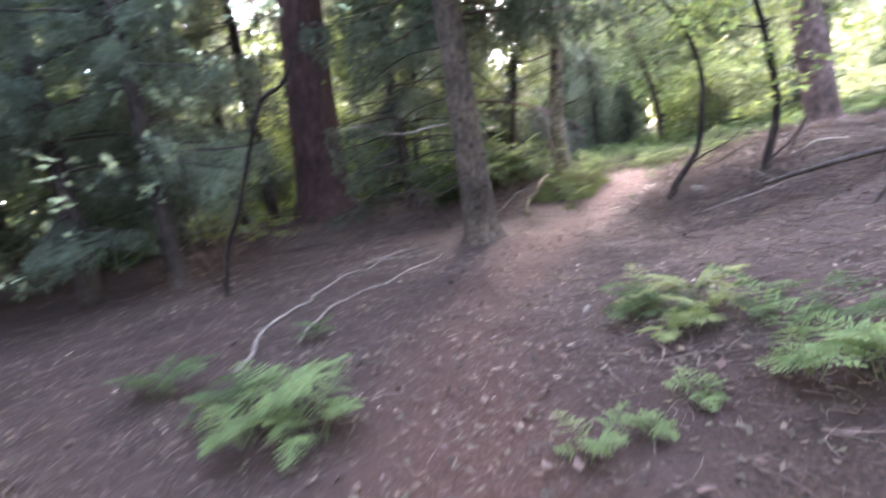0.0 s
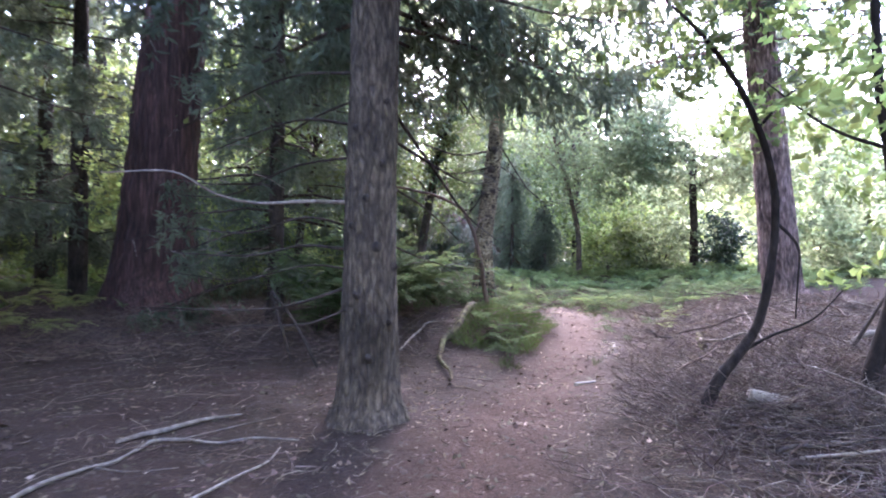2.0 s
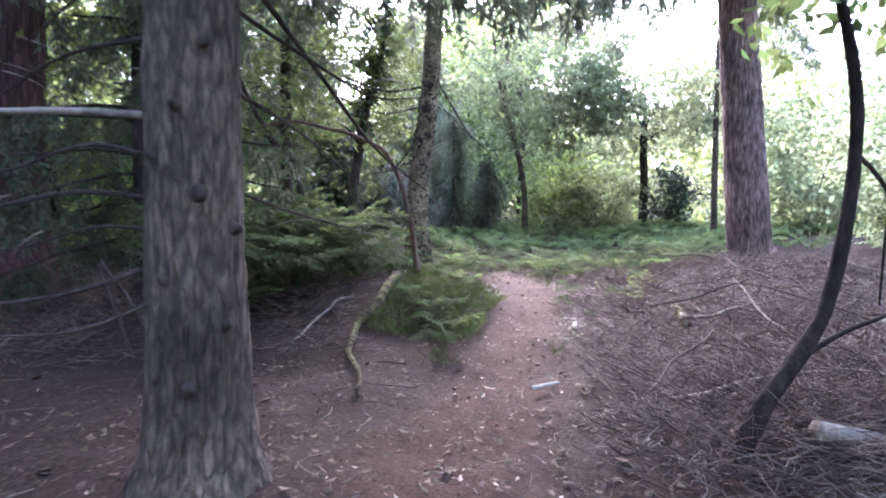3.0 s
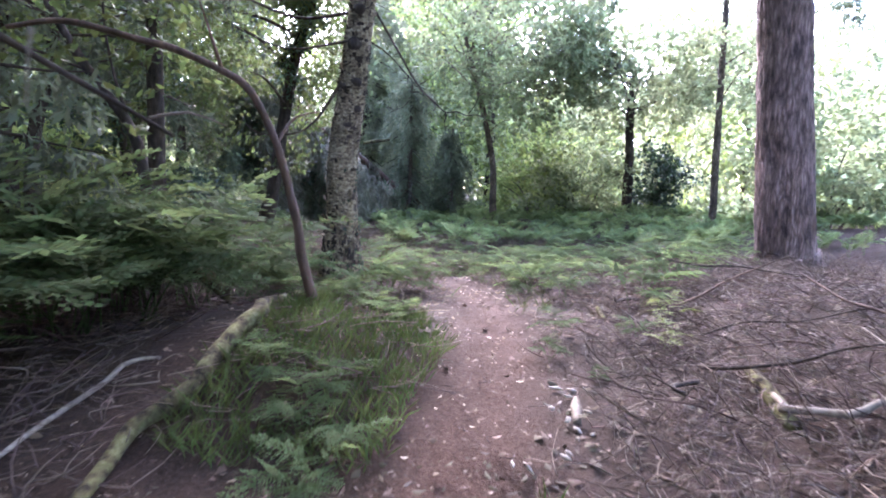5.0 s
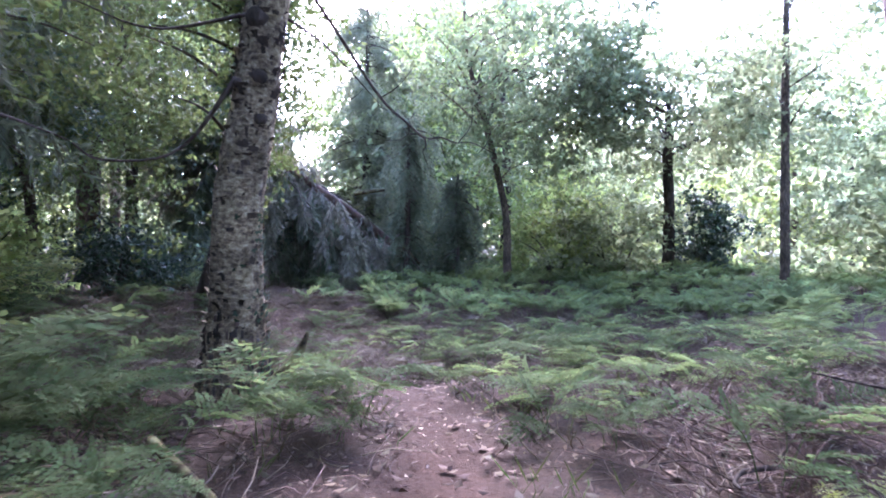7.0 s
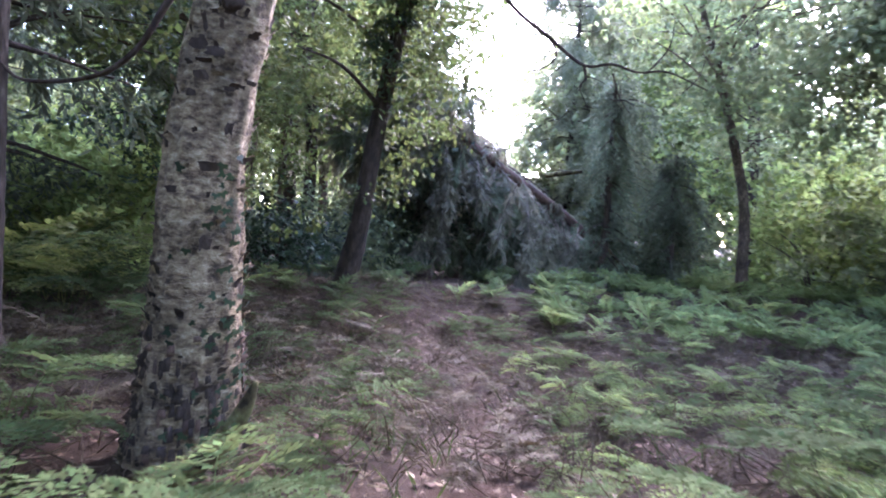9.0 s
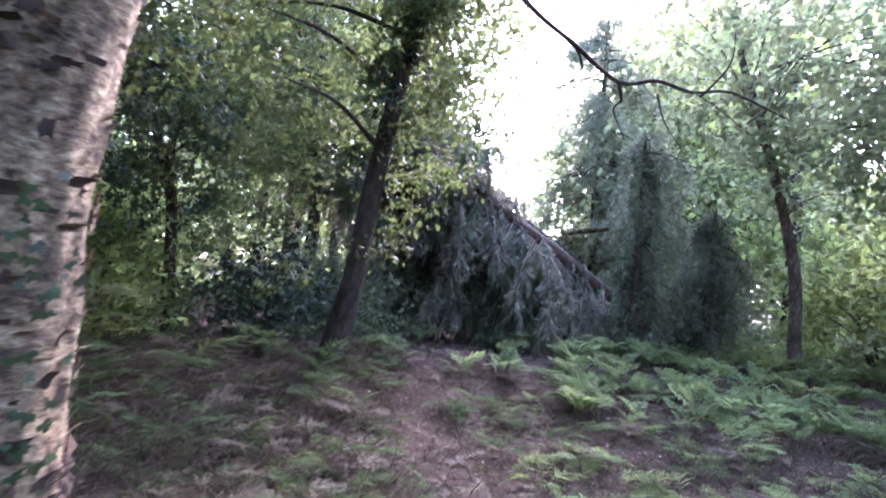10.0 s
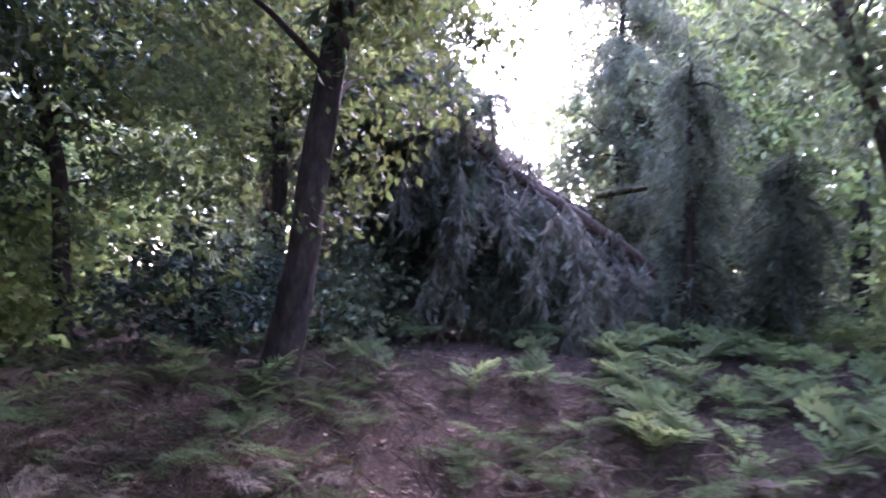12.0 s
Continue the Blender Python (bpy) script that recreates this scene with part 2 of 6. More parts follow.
def ground_material():
    m = bpy.data.materials.new("woodland_soil_and_needle_litter")
    m.use_nodes = True
    n, l = m.node_tree.nodes, m.node_tree.links
    bsdf = n["Principled BSDF"]
    co = n.new("ShaderNodeTexCoord")

    def noise_ramp(scale, stops, detail=8.0):
        t = n.new("ShaderNodeTexNoise")
        t.inputs["Scale"].default_value, t.inputs["Detail"].default_value, t.inputs["Roughness"].default_value = scale, detail, 0.7
        l.new(co.outputs["Object"], t.inputs["Vector"])
        r = n.new("ShaderNodeValToRGB")
        while len(r.color_ramp.elements) < len(stops):
            r.color_ramp.elements.new(0.5)
        for e, (p, c) in zip(r.color_ramp.elements, stops):
            e.position, e.color = p, (*c, 1)
        l.new(t.outputs["Fac"], r.inputs["Fac"])
        return t, r

    def mix(a, b, f):
        x = n.new("ShaderNodeMix")
        x.data_type = "RGBA"
        l.new(f, x.inputs["Factor"])
        l.new(a, x.inputs["A"])
        l.new(b, x.inputs["B"])
        return x.outputs["Result"]

    fine, litter = noise_ramp(34, [(0.32, (0.011, 0.008, 0.006)), (0.5, (0.03, 0.018, 0.011)), (0.64, (0.056, 0.036, 0.022)), (0.74, (0.1, 0.071, 0.048))])
    _, path = noise_ramp(46, [(0.32, (0.028, 0.013, 0.007)), (0.52, (0.055, 0.028, 0.0175)), (0.72, (0.1, 0.058, 0.038))])
    _, stain = noise_ramp(1.6, [(0.4, (0, 0, 0)), (0.65, (1, 1, 1))], 4)
    _, needle = noise_ramp(60, [(0.35, (0.02, 0.011, 0.008)), (0.6, (0.048, 0.028, 0.019)), (0.75, (0.098, 0.063, 0.044))])
    base = mix(litter.outputs["Color"], needle.outputs["Color"], stain.outputs["Color"])
    at = n.new("ShaderNodeAttribute")
    at.attribute_name = "trodden"
    edge, _ = noise_ramp(7, [(0.3, (0, 0, 0)), (0.7, (1, 1, 1))], 5)
    mth = n.new("ShaderNodeMath")
    mth.operation = "MULTIPLY_ADD"
    l.new(edge.outputs["Fac"], mth.inputs[0])
    mth.inputs[1].default_value = 0.9
    mth.inputs[2].default_value = -0.45
    ad = n.new("ShaderNodeMath")
    ad.operation, ad.use_clamp = "ADD", True
    l.new(mth.outputs["Value"], ad.inputs[0])
    l.new(at.outputs["Fac"], ad.inputs[1])
    l.new(mix(base, path.outputs["Color"], ad.outputs["Value"]), bsdf.inputs["Base Color"])
    bsdf.inputs["Roughness"].default_value, bsdf.inputs["Specular IOR Level"].default_value = 0.95, 0.15
    bp = n.new("ShaderNodeBump")
    bp.inputs["Strength"].default_value, bp.inputs["Distance"].default_value = 0.8, 0.03
    l.new(fine.outputs["Fac"], bp.inputs["Height"])
    l.new(bp.outputs["Normal"], bsdf.inputs["Normal"])
    return m


GROUND = ground_material()


# ---- mesh helpers ----
def polys(name, verts, faces, material):
    """A mesh from an array of places and an array of faces that all have the same number of corners."""
    verts, faces = np.asarray(verts, dtype=np.float32), np.asarray(faces, dtype=np.int32)
    me = bpy.data.meshes.new(name)
    count, sides = faces.shape
    me.vertices.add(len(verts))
    me.vertices.foreach_set("co", verts.ravel())
    me.loops.add(count * sides)
    me.loops.foreach_set("vertex_index", faces.ravel())
    me.polygons.add(count)
    me.polygons.foreach_set("loop_start", np.arange(0, count * sides, sides, dtype=np.int32))
    me.update(calc_edges=True)
    me.materials.append(material)
    return me


def smooth(me):
    me.polygons.foreach_set("use_smooth", np.ones(len(me.polygons), dtype=bool))
    return me


def part(name, me, parent, label=""):
    ob = new(name, me)
    ob.parent = parent
    return tagged(ob, label) if label else ob


def thing(name, label, category, group="", at=(0, 0, 0)):
    ob = tagged(new(name), label, category, group)
    ob.location = at
    return ob


def spline(points, step):
    """A smooth line through the points, in even steps."""
    p = np.asarray(points, dtype=float)
    if len(p) == 2:
        k = max(2, int(np.linalg.norm(p[1] - p[0]) / step) + 1)
        return p[0] + (p[1] - p[0]) * np.linspace(0, 1, k)[:, None]
    q = np.vstack([2 * p[0] - p[1], p, 2 * p[-1] - p[-2]])
    out = []
    for i in range(1, len(q) - 2):
        a, b, c, d = q[i - 1], q[i], q[i + 1], q[i + 2]
        k = max(2, int(np.linalg.norm(c - b) / step) + 1)
        t = np.linspace(0, 1, k, endpoint=False)[:, None]
        out.append(0.5 * (2 * b + (c - a) * t + (2 * a - 5 * b + 4 * c - d) * t ** 2 + (3 * b - a - 3 * c + d) * t ** 3))
    out.append(p[-1:])
    return np.vstack(out)


def tube(points, radii, sides=8, step=0.1, rough=0.0, freq=6.0, seed=0.0, ridges=0):
    """A limb through the points with the radii given at each of them; rough: how uneven its skin is, ridges: how many furrows run up it."""
    line = spline(points, step)
    n = len(line)
    u = np.linspace(0, 1, n)
    given = np.asarray(points, dtype=float)
    along = np.concatenate([[0], np.cumsum(np.linalg.norm(np.diff(given, axis=0), axis=1))])
    r = np.interp(u, along / along[-1], radii)
    tang = np.gradient(line, axis=0)
    tang /= np.linalg.norm(tang, axis=1)[:, None] + 1e-9
    ref = np.array([0.0, 0.0, 1.0]) if abs(tang[:, 2]).mean() < 0.8 else np.array([1.0, 0.0, 0.0])
    sx = np.cross(tang, ref)
    sx /= np.linalg.norm(sx, axis=1)[:, None] + 1e-9
    sy = np.cross(tang, sx)
    ang = np.linspace(0, 2 * np.pi, sides, endpoint=False)
    ca, sn = np.cos(ang), np.sin(ang)
    scale = np.ones((n, sides))
    if rough:
        for i in range(n):
            for j in range(sides):
                v = Vector((ca[j] * 1.6 * freq * 0.3 + seed, sn[j] * 1.6 * freq * 0.3, line[i][2] * freq * 0.35 + line[i][0]))
                f = noise.fractal(v, 0.9, 2.0, 3)
                if ridges:
                    w = ang[j] * ridges / 2 + 2.2 * noise.noise(Vector((ca[j] * 1.2, sn[j] * 1.2, line[i][2] * 1.3 + seed)))
                    f = 0.55 * f - 0.9 * (1 - abs(math.sin(w))) ** 3
                scale[i, j] += rough * f
    ring = line[:, None, :] + (r[:, None] * scale)[:, :, None] * (sx[:, None, :] * ca[None, :, None] + sy[:, None, :] * sn[None, :, None])
    v = np.vstack([ring.reshape(-1, 3), line[:1], line[-1:]])
    i, j = np.meshgrid(np.arange(n - 1), np.arange(sides), indexing="ij")
    k = (j + 1) % sides
    f = np.stack([i * sides + j, i * sides + k, (i + 1) * sides + k, (i + 1) * sides + j], -1).reshape(-1, 4)
    caps = np.array([[n * sides, b, a, a] for a, b in zip(range(sides), [*range(1, sides), 0])])
    t0 = (n - 1) * sides
    caps2 = np.array([[n * sides + 1, t0 + a, t0 + b, t0 + b] for a, b in zip(range(sides), [*range(1, sides), 0])])
    return v, np.vstack([np.stack([f[:, 0], f[:, 1], f[:, 2]], 1), np.stack([f[:, 0], f[:, 2], f[:, 3]], 1), caps[:, :3], caps2[:, :3]])


def joined(pieces):
    vs, fs, k = [], [], 0
    for v, f in pieces:
        vs.append(v)
        fs.append(np.asarray(f) + k)
        k += len(v)
    return np.vstack(vs), np.vstack(fs)


def limb(name, points, radii, material, sides=8, step=0.1, rough=0.0, freq=6.0, seed=0.0, ridges=0):
    v, f = tube(points, radii, sides, step, rough, freq, seed, ridges)
    return smooth(polys(name, v, f, material))


def unit(a):
    return a / (np.linalg.norm(a, axis=1)[:, None] + 1e-9)


def blades(places, way, side, length, width, fold=0.25):
    """Leaves of two triangles: from each place along way, folded along the midrib."""
    up = np.cross(way, side)
    length, width = np.asarray(length)[:, None], np.asarray(width)[:, None]
    a = places
    b = places + way * length * 0.45 + side * width * 0.5 + up * width * fold
    c = places + way * length
    d = places + way * length * 0.45 - side * width * 0.5 + up * width * fold
    n = len(places)
    v = np.stack([a, b, c, d], 1).reshape(-1, 3)
    k = np.arange(n)[:, None] * 4
    return v, np.vstack([k + np.array([[0, 1, 2]]), k + np.array([[0, 2, 3]])])


def leaf_cloud(rng, centres, spread, per, size, droop=0.3, flat=0.6):
    """Clumps of leaves round the centres: each clump is a few twigs, each twig carries leaves on both sides."""
    k = len(centres)
    tw = max(2, per // 9)
    az = rng.uniform(0, 2 * np.pi, k * tw)
    twig = unit(np.stack([np.cos(az), np.sin(az), rng.normal(-0.5 * droop, 0.4, k * tw)], 1))
    root = np.repeat(centres, tw, 0) + rng.normal(0, 1, (k * tw, 3)) * np.array([spread, spread, spread * flat]) * 0.75
    own = np.arange(k * per) % (k * tw)
    u = rng.uniform(-0.9, 0.9, (k * per, 1)) * spread
    pos = root[own] + twig[own] * u + rng.normal(0, 0.16 * spread, (k * per, 3)) * np.array([1, 1, 0.5])
    way = unit(0.7 * twig[own] + rng.normal(0, 0.55, (k * per, 3)) + np.array([0, 0, -droop]))
    nor = unit(np.stack([rng.normal(0, 0.8, k * per), rng.normal(0, 0.8, k * per), np.ones(k * per)], 1))
    side = unit(np.cross(way, nor))
    ln = size * rng.uniform(0.6, 1.25, k * per)
    return blades(pos, way, side, ln, ln * rng.uniform(0.45, 0.65, k * per))


# ---- the lie of the land ----
LAND = [
    (-6, 0, -.6), (0, 0, -.42), (6, 0, -.1), (0, 4, -.33), (5, 4, .1), (-6, 6, -.3), (.4, 6.8, -.2), (1.7, 7.2, -.26),
    (2.6, 7.9, -.26), (3.6, 9.5, -.2), (-2.8, 12.6, .0), (2.2, 10.5, .22), (4.0, 11.6, .0), (4.6, 10.7, .0), (6, 11.5, .12),
    (8.4, 12.3, .22), (2.7, 13.2, .0), (3.8, 15, -.3), (3.3, 16.5, -.25), (5.5, 15.3, -.15), (7.7, 18.4, -.15), (2, 18.6, .15),
    (9.7, 25, .2), (5.5, 22, .1), (12.3, 21.3, .4), (-3, 24, .1), (0, 17, .1), (10, 5, .4), (14, 14, .5),
]
LAND = np.array(LAND)
TRAIL = spline([(0.1, -8, 0), (0.05, -2, 0), (0.0, 3.3, 0), (0.6, 4.9, 0), (1.35, 6.65, 0), (2.2, 8, 0), (2.95, 9.4, 0), (3.6, 10.7, 0), (4.05, 12.8, 0), (3.95, 15, 0), (3.4, 16.8, 0), (3.05, 18, 0), (3.3, 19.6, 0)], 0.25)[:, :2]
BRASH = [((3.2, 6.25), 0.26, 1.1), ((4.3, 7.0), 0.24, 1.2), ((4.5, 5.9), 0.22, 1.3), ((5.6, 8.6), 0.34, 1.6), ((6.2, 10.2), 0.22, 1.3), ((5.2, 5.0), 0.26, 1.3), ((7.3, 9.4), 0.24, 1.8), ((1.85, 10.3), 0.1, 1.2)]


def lie(x, y):
    x, y = np.asarray(x, dtype=float), np.asarray(y, dtype=float)
    num, den = np.zeros_like(x), np.zeros_like(x)
    for px, py, pz in LAND:
        w = 1 / ((px - x) ** 2 + (py - y) ** 2 + 0.6) ** 1.5
        num, den = num + w * pz, den + w
    z = num / den
    for (px, py), h, r in BRASH:
        z = z + h * np.exp(-((px - x) ** 2 + (py - y) ** 2) / (2 * (r * 0.5) ** 2))
    return z


def off_trail(x, y):
    """How far a place lies from the middle of the trodden path."""
    x, y = np.asarray(x, dtype=float), np.asarray(y, dtype=float)
    best = np.full(x.shape, 1e9)
    for px, py in TRAIL:
        best = np.minimum(best, (px - x) ** 2 + (py - y) ** 2)
    return np.sqrt(best)


def half_width(y):
    return np.interp(y, [3, 7, 10, 12.5, 16, 19, 20], [0.5, 0.46, 0.34, 0.24, 0.2, 0.24, 0.2])


def bumps(x, y):
    return np.array([0.05 * noise.fractal(Vector((a * 1.1, b * 1.1, 0)), 0.8, 2.0, 3) + 0.018 * noise.noise(Vector((a * 7, b * 7, 3))) for a, b in zip(x, y)])


def build_ground():
    fine_x, fine_y = np.arange(-5, 9.01, 0.09), np.arange(0, 21.01, 0.09)
    grow = np.cumsum(0.12 * 1.12 ** np.arange(62))
    gx = np.concatenate([fine_x[0] - grow[::-1], fine_x, fine_x[-1] + grow])
    gy = np.concatenate([fine_y[0] - grow[::-1], fine_y, fine_y[-1] + grow])
    xx, yy = np.meshgrid(gx, gy)
    x, y = xx.ravel(), yy.ravel()
    away = off_trail(x, y)
    half = half_width(y)
    tread = np.clip(1.35 - away / (half * 1.15), 0, 1) * np.interp(y, [9, 12, 14, 16, 20.5], [1, 0.7, 0.38, 0.22, 0])
    z = lie(x, y)
    near = (np.abs(x) < 60) & (np.abs(y) < 80)
    z[near] += bumps(x[near], y[near]) * (1 - 0.6 * tread[near])
    z -= 0.035 * tread
    nx = len(gx)
    i, j = np.meshgrid(np.arange(len(gy) - 1), np.arange(nx - 1), indexing="ij")
    f = np.stack([i * nx + j, i * nx + j + 1, (i + 1) * nx + j + 1, (i + 1) * nx + j], -1).reshape(-1, 4)
    me = smooth(polys("ground", np.stack([x, y, z], 1), f, GROUND))
    at = me.attributes.new("trodden", "FLOAT", "POINT")
    at.data.foreach_set("value", tread.astype(np.float32))
    return tagged(new("ground", me), "brown needle and leaf litter with a trodden reddish path", "ground", kind="structure")


build_ground()


def floor_z(x, y):
    return float(lie(x, y)) + float(bumps([x], [y])[0])


# ---- trees ----
def crown_points(rng, n, centre, radii, hollow=0.35):
    p = unit(rng.normal(0, 1, (n, 3))) * rng.uniform(hollow, 1.0, (n, 1)) ** 0.6
    lump = np.array([noise.noise(Vector(q * 1.7) + Vector(centre)) for q in p])[:, None]
    return np.asarray(centre) + p * np.asarray(radii) * (1 + 0.45 * lump)


def broadleaf_tree(name, label, base, stem, stem_r, centre, radii, clumps, per, size, leaf, bark=DARK_BARK, seed=1, limbs=8, spread=0.38, group="", rough=0.12, sides=12, droop=0.3):
    """stem: the trunk's line above the base; centre, radii: the crown; all relative to the base."""
    rng = np.random.default_rng(seed)
    ob = thing(name, label, "tree", group, base)
    part("trunk", limb("trunk", stem, stem_r, bark, sides, 0.12, rough, 7, seed), ob)
    pts = crown_points(rng, clumps, centre, radii)
    line = spline(stem, 0.2)
    cz = centre[2] - radii[2]
    up = line[line[:, 2] > max(0.25 * line[-1, 2], cz - 0.8)]
    if len(up) < 3:
        up = line[-3:]
    for i, p in enumerate(pts[:limbs]):
        below = up[up[:, 2] < p[2] + 0.1]
        q = below[rng.integers(max(0, len(below) - max(3, len(below) // 2)), len(below))] if len(below) else up[0]
        mid = (q + p) / 2 + np.array([0, 0, 0.12 * np.linalg.norm(p - q)]) + rng.normal(0, 0.06, 3)
        r = 0.35 * stem_r[-1] + 0.012
        part("limb", limb("limb", [q, mid, p], [r, r * 0.6, 0.006], bark, 6, 0.25), ob)
    v, f = leaf_cloud(rng, pts, spread, per, size, droop)
    part("crown", polys("crown", v, f, leaf), ob)
    return ob


def spray(rng, start, way, length, needle=0.045, drop=0.35, hang=1.0, ragged=0.55):
    """One spruce branch: its line, and curtains of needled branchlets hanging from it."""
    way = np.asarray(way, dtype=float)
    n = max(4, int(length / 0.25))
    s = np.linspace(0, 1, n)
    line = np.asarray(start) + np.outer(s * length, way) + np.outer(-drop * length * s ** 2 + 0.16 * length * s ** 4, [0, 0, 1]) + np.cumsum(rng.normal(0, 0.012, (n, 3)), 0)
    hangs = []
    side = np.array([-way[1], way[0], 0])
    for k in range(int(length * 24)):
        u = rng.uniform(0.12, 1.0)
        p = np.array([np.interp(u, s, line[:, c]) for c in range(3)])
        ln = rng.uniform(0.15, 0.5) * hang * (0.5 + 0.8 * math.sin(u * 2.6))
        d = way * rng.uniform(-0.1, 0.35) + side * rng.normal(0, 0.45) + np.array([0, 0, -0.8])
        d /= np.linalg.norm(d)
        m = max(6, int(ln / 0.025))
        t = np.sort(rng.uniform(0, 1, m))
        q = p + np.outer(t * ln, d) + np.outer(-0.1 * ln * t ** 2, [0, 0, 1]) + rng.normal(0, 0.006, (m, 3))
        w = unit(d * 0.75 + rng.normal(0, ragged, (m, 3)))
        sd = unit(np.cross(w, rng.normal(0, 1, (m, 3))))
        le = 2.25 * needle * rng.uniform(0.7, 1.4, m)
        hangs.append(blades(q, w, sd, le, le * 0.24, 0.1))
    return line, joined(hangs)


def spruce(name, label, base, height, r, first, branches, length, seed, bark=GREY_BARK, leaf=NEEDLES, lean=(0, 0), group="", arc=(0, 6.283), needle=0.05, drop=0.35, sides=20, ridges=9, hang=1.0, flare=1.35, top=None, ring_step=0.08, low_arc=None):
    """A conifer with a bare foot: its branches begin at the height first and point into the arc of directions given."""
    rng = np.random.default_rng(seed)
    ob = thing(name, label, "tree", group, base)
    tip = min(height, (top or height) + 0.15)
    stem = [(0, 0, -0.25), (0, 0, 0.12), (lean[0] * 0.06, lean[1] * 0.06, 0.6), (lean[0] * 0.4, lean[1] * 0.4, tip * 0.4), (lean[0], lean[1], tip)]
    part("trunk", limb("trunk", stem, [r * flare * 1.15, r * flare, r * 1.05, r * 0.85, r * 0.25], bark, sides, ring_step, 0.09, 8, seed, ridges), ob)
    leaves = []
    for k in range(branches):
        h = first + (min(height, top or height) - first) * (k + rng.uniform(0, 0.8)) / branches
        a = rng.uniform(*(low_arc if low_arc and h < 3.0 else arc))
        q = np.array([lean[0] * h / height, lean[1] * h / height, h])
        ln = length * (1 - 0.55 * (h / height)) * rng.uniform(0.65, 1.15)
        way = np.array([math.cos(a), math.sin(a), rng.uniform(-0.05, 0.2)])
        line, leafage = spray(rng, q, way, ln, needle, drop, hang)
        part("branch", limb("branch", line, np.linspace(0.022 + 0.004 * ln, 0.004, len(line)), bark, 5, 0.3), ob)
        leaves.append(leafage)
    if top:
        # the leader: short shoots pointing upwards
        for k in range(24):
            a, h = rng.uniform(0, 6.283), tip * (1 - 0.17 * rng.random())
            line, leafage = spray(rng, np.array([lean[0] * h / height, lean[1] * h / height, h]), np.array([math.cos(a), math.sin(a), rng.uniform(0.4, 1.6)]), length * rng.uniform(0.16, 0.42), needle, drop * 0.4, hang * 0.5)
            part("branch", limb("branch", line, np.linspace(0.012, 0.003, len(line)), bark, 5, 0.3), ob)
            leaves.append(leafage)
    v, f = joined(leaves)
    part("foliage", polys("foliage", v, f, leaf), ob)
    return ob


# the two conifer trunks beside the path
def great_redwood():
    b = (-3.1, 13.05, floor_z(-3.1, 13.05))
    ob = thing("redwood_tree", "massive dark red-barked conifer trunk with a buttressed foot", "tree", "", b)
    part("trunk", limb("trunk", [(-0.05, 0, -0.3), (-0.02, 0, 0.1), (0.0, 0, 0.7), (0.05, 0, 1.7), (0.2, 0, 3.8), (0.36, 0, 5.8), (0.7, 0, 12)], [0.98, 0.86, 0.7, 0.6, 0.53, 0.5, 0.34], RED_BARK, 44, 0.09, 0.1, 7, 2.0, 15), ob)
    # high crown above the view, added to close the canopy and darken the ground
    rng = np.random.default_rng(5)
    leaves = []
    for k in range(44):
        h, a = rng.uniform(6.2, 11.5), rng.uniform(0, 6.283)
        line, lv = spray(rng, (0.05 * h, 0, h), (math.cos(a), math.sin(a), 0.05), rng.uniform(1.8, 4.0), 0.065, 0.4, 1.2)
        part("branch", limb("branch", line, np.linspace(0.035, 0.004, len(line)), RED_BARK, 5, 0.3), ob)
        leaves.append(lv)
    v, f = joined(leaves)
    part("foliage", polys("foliage", v, f, NEEDLES), ob)


great_redwood()


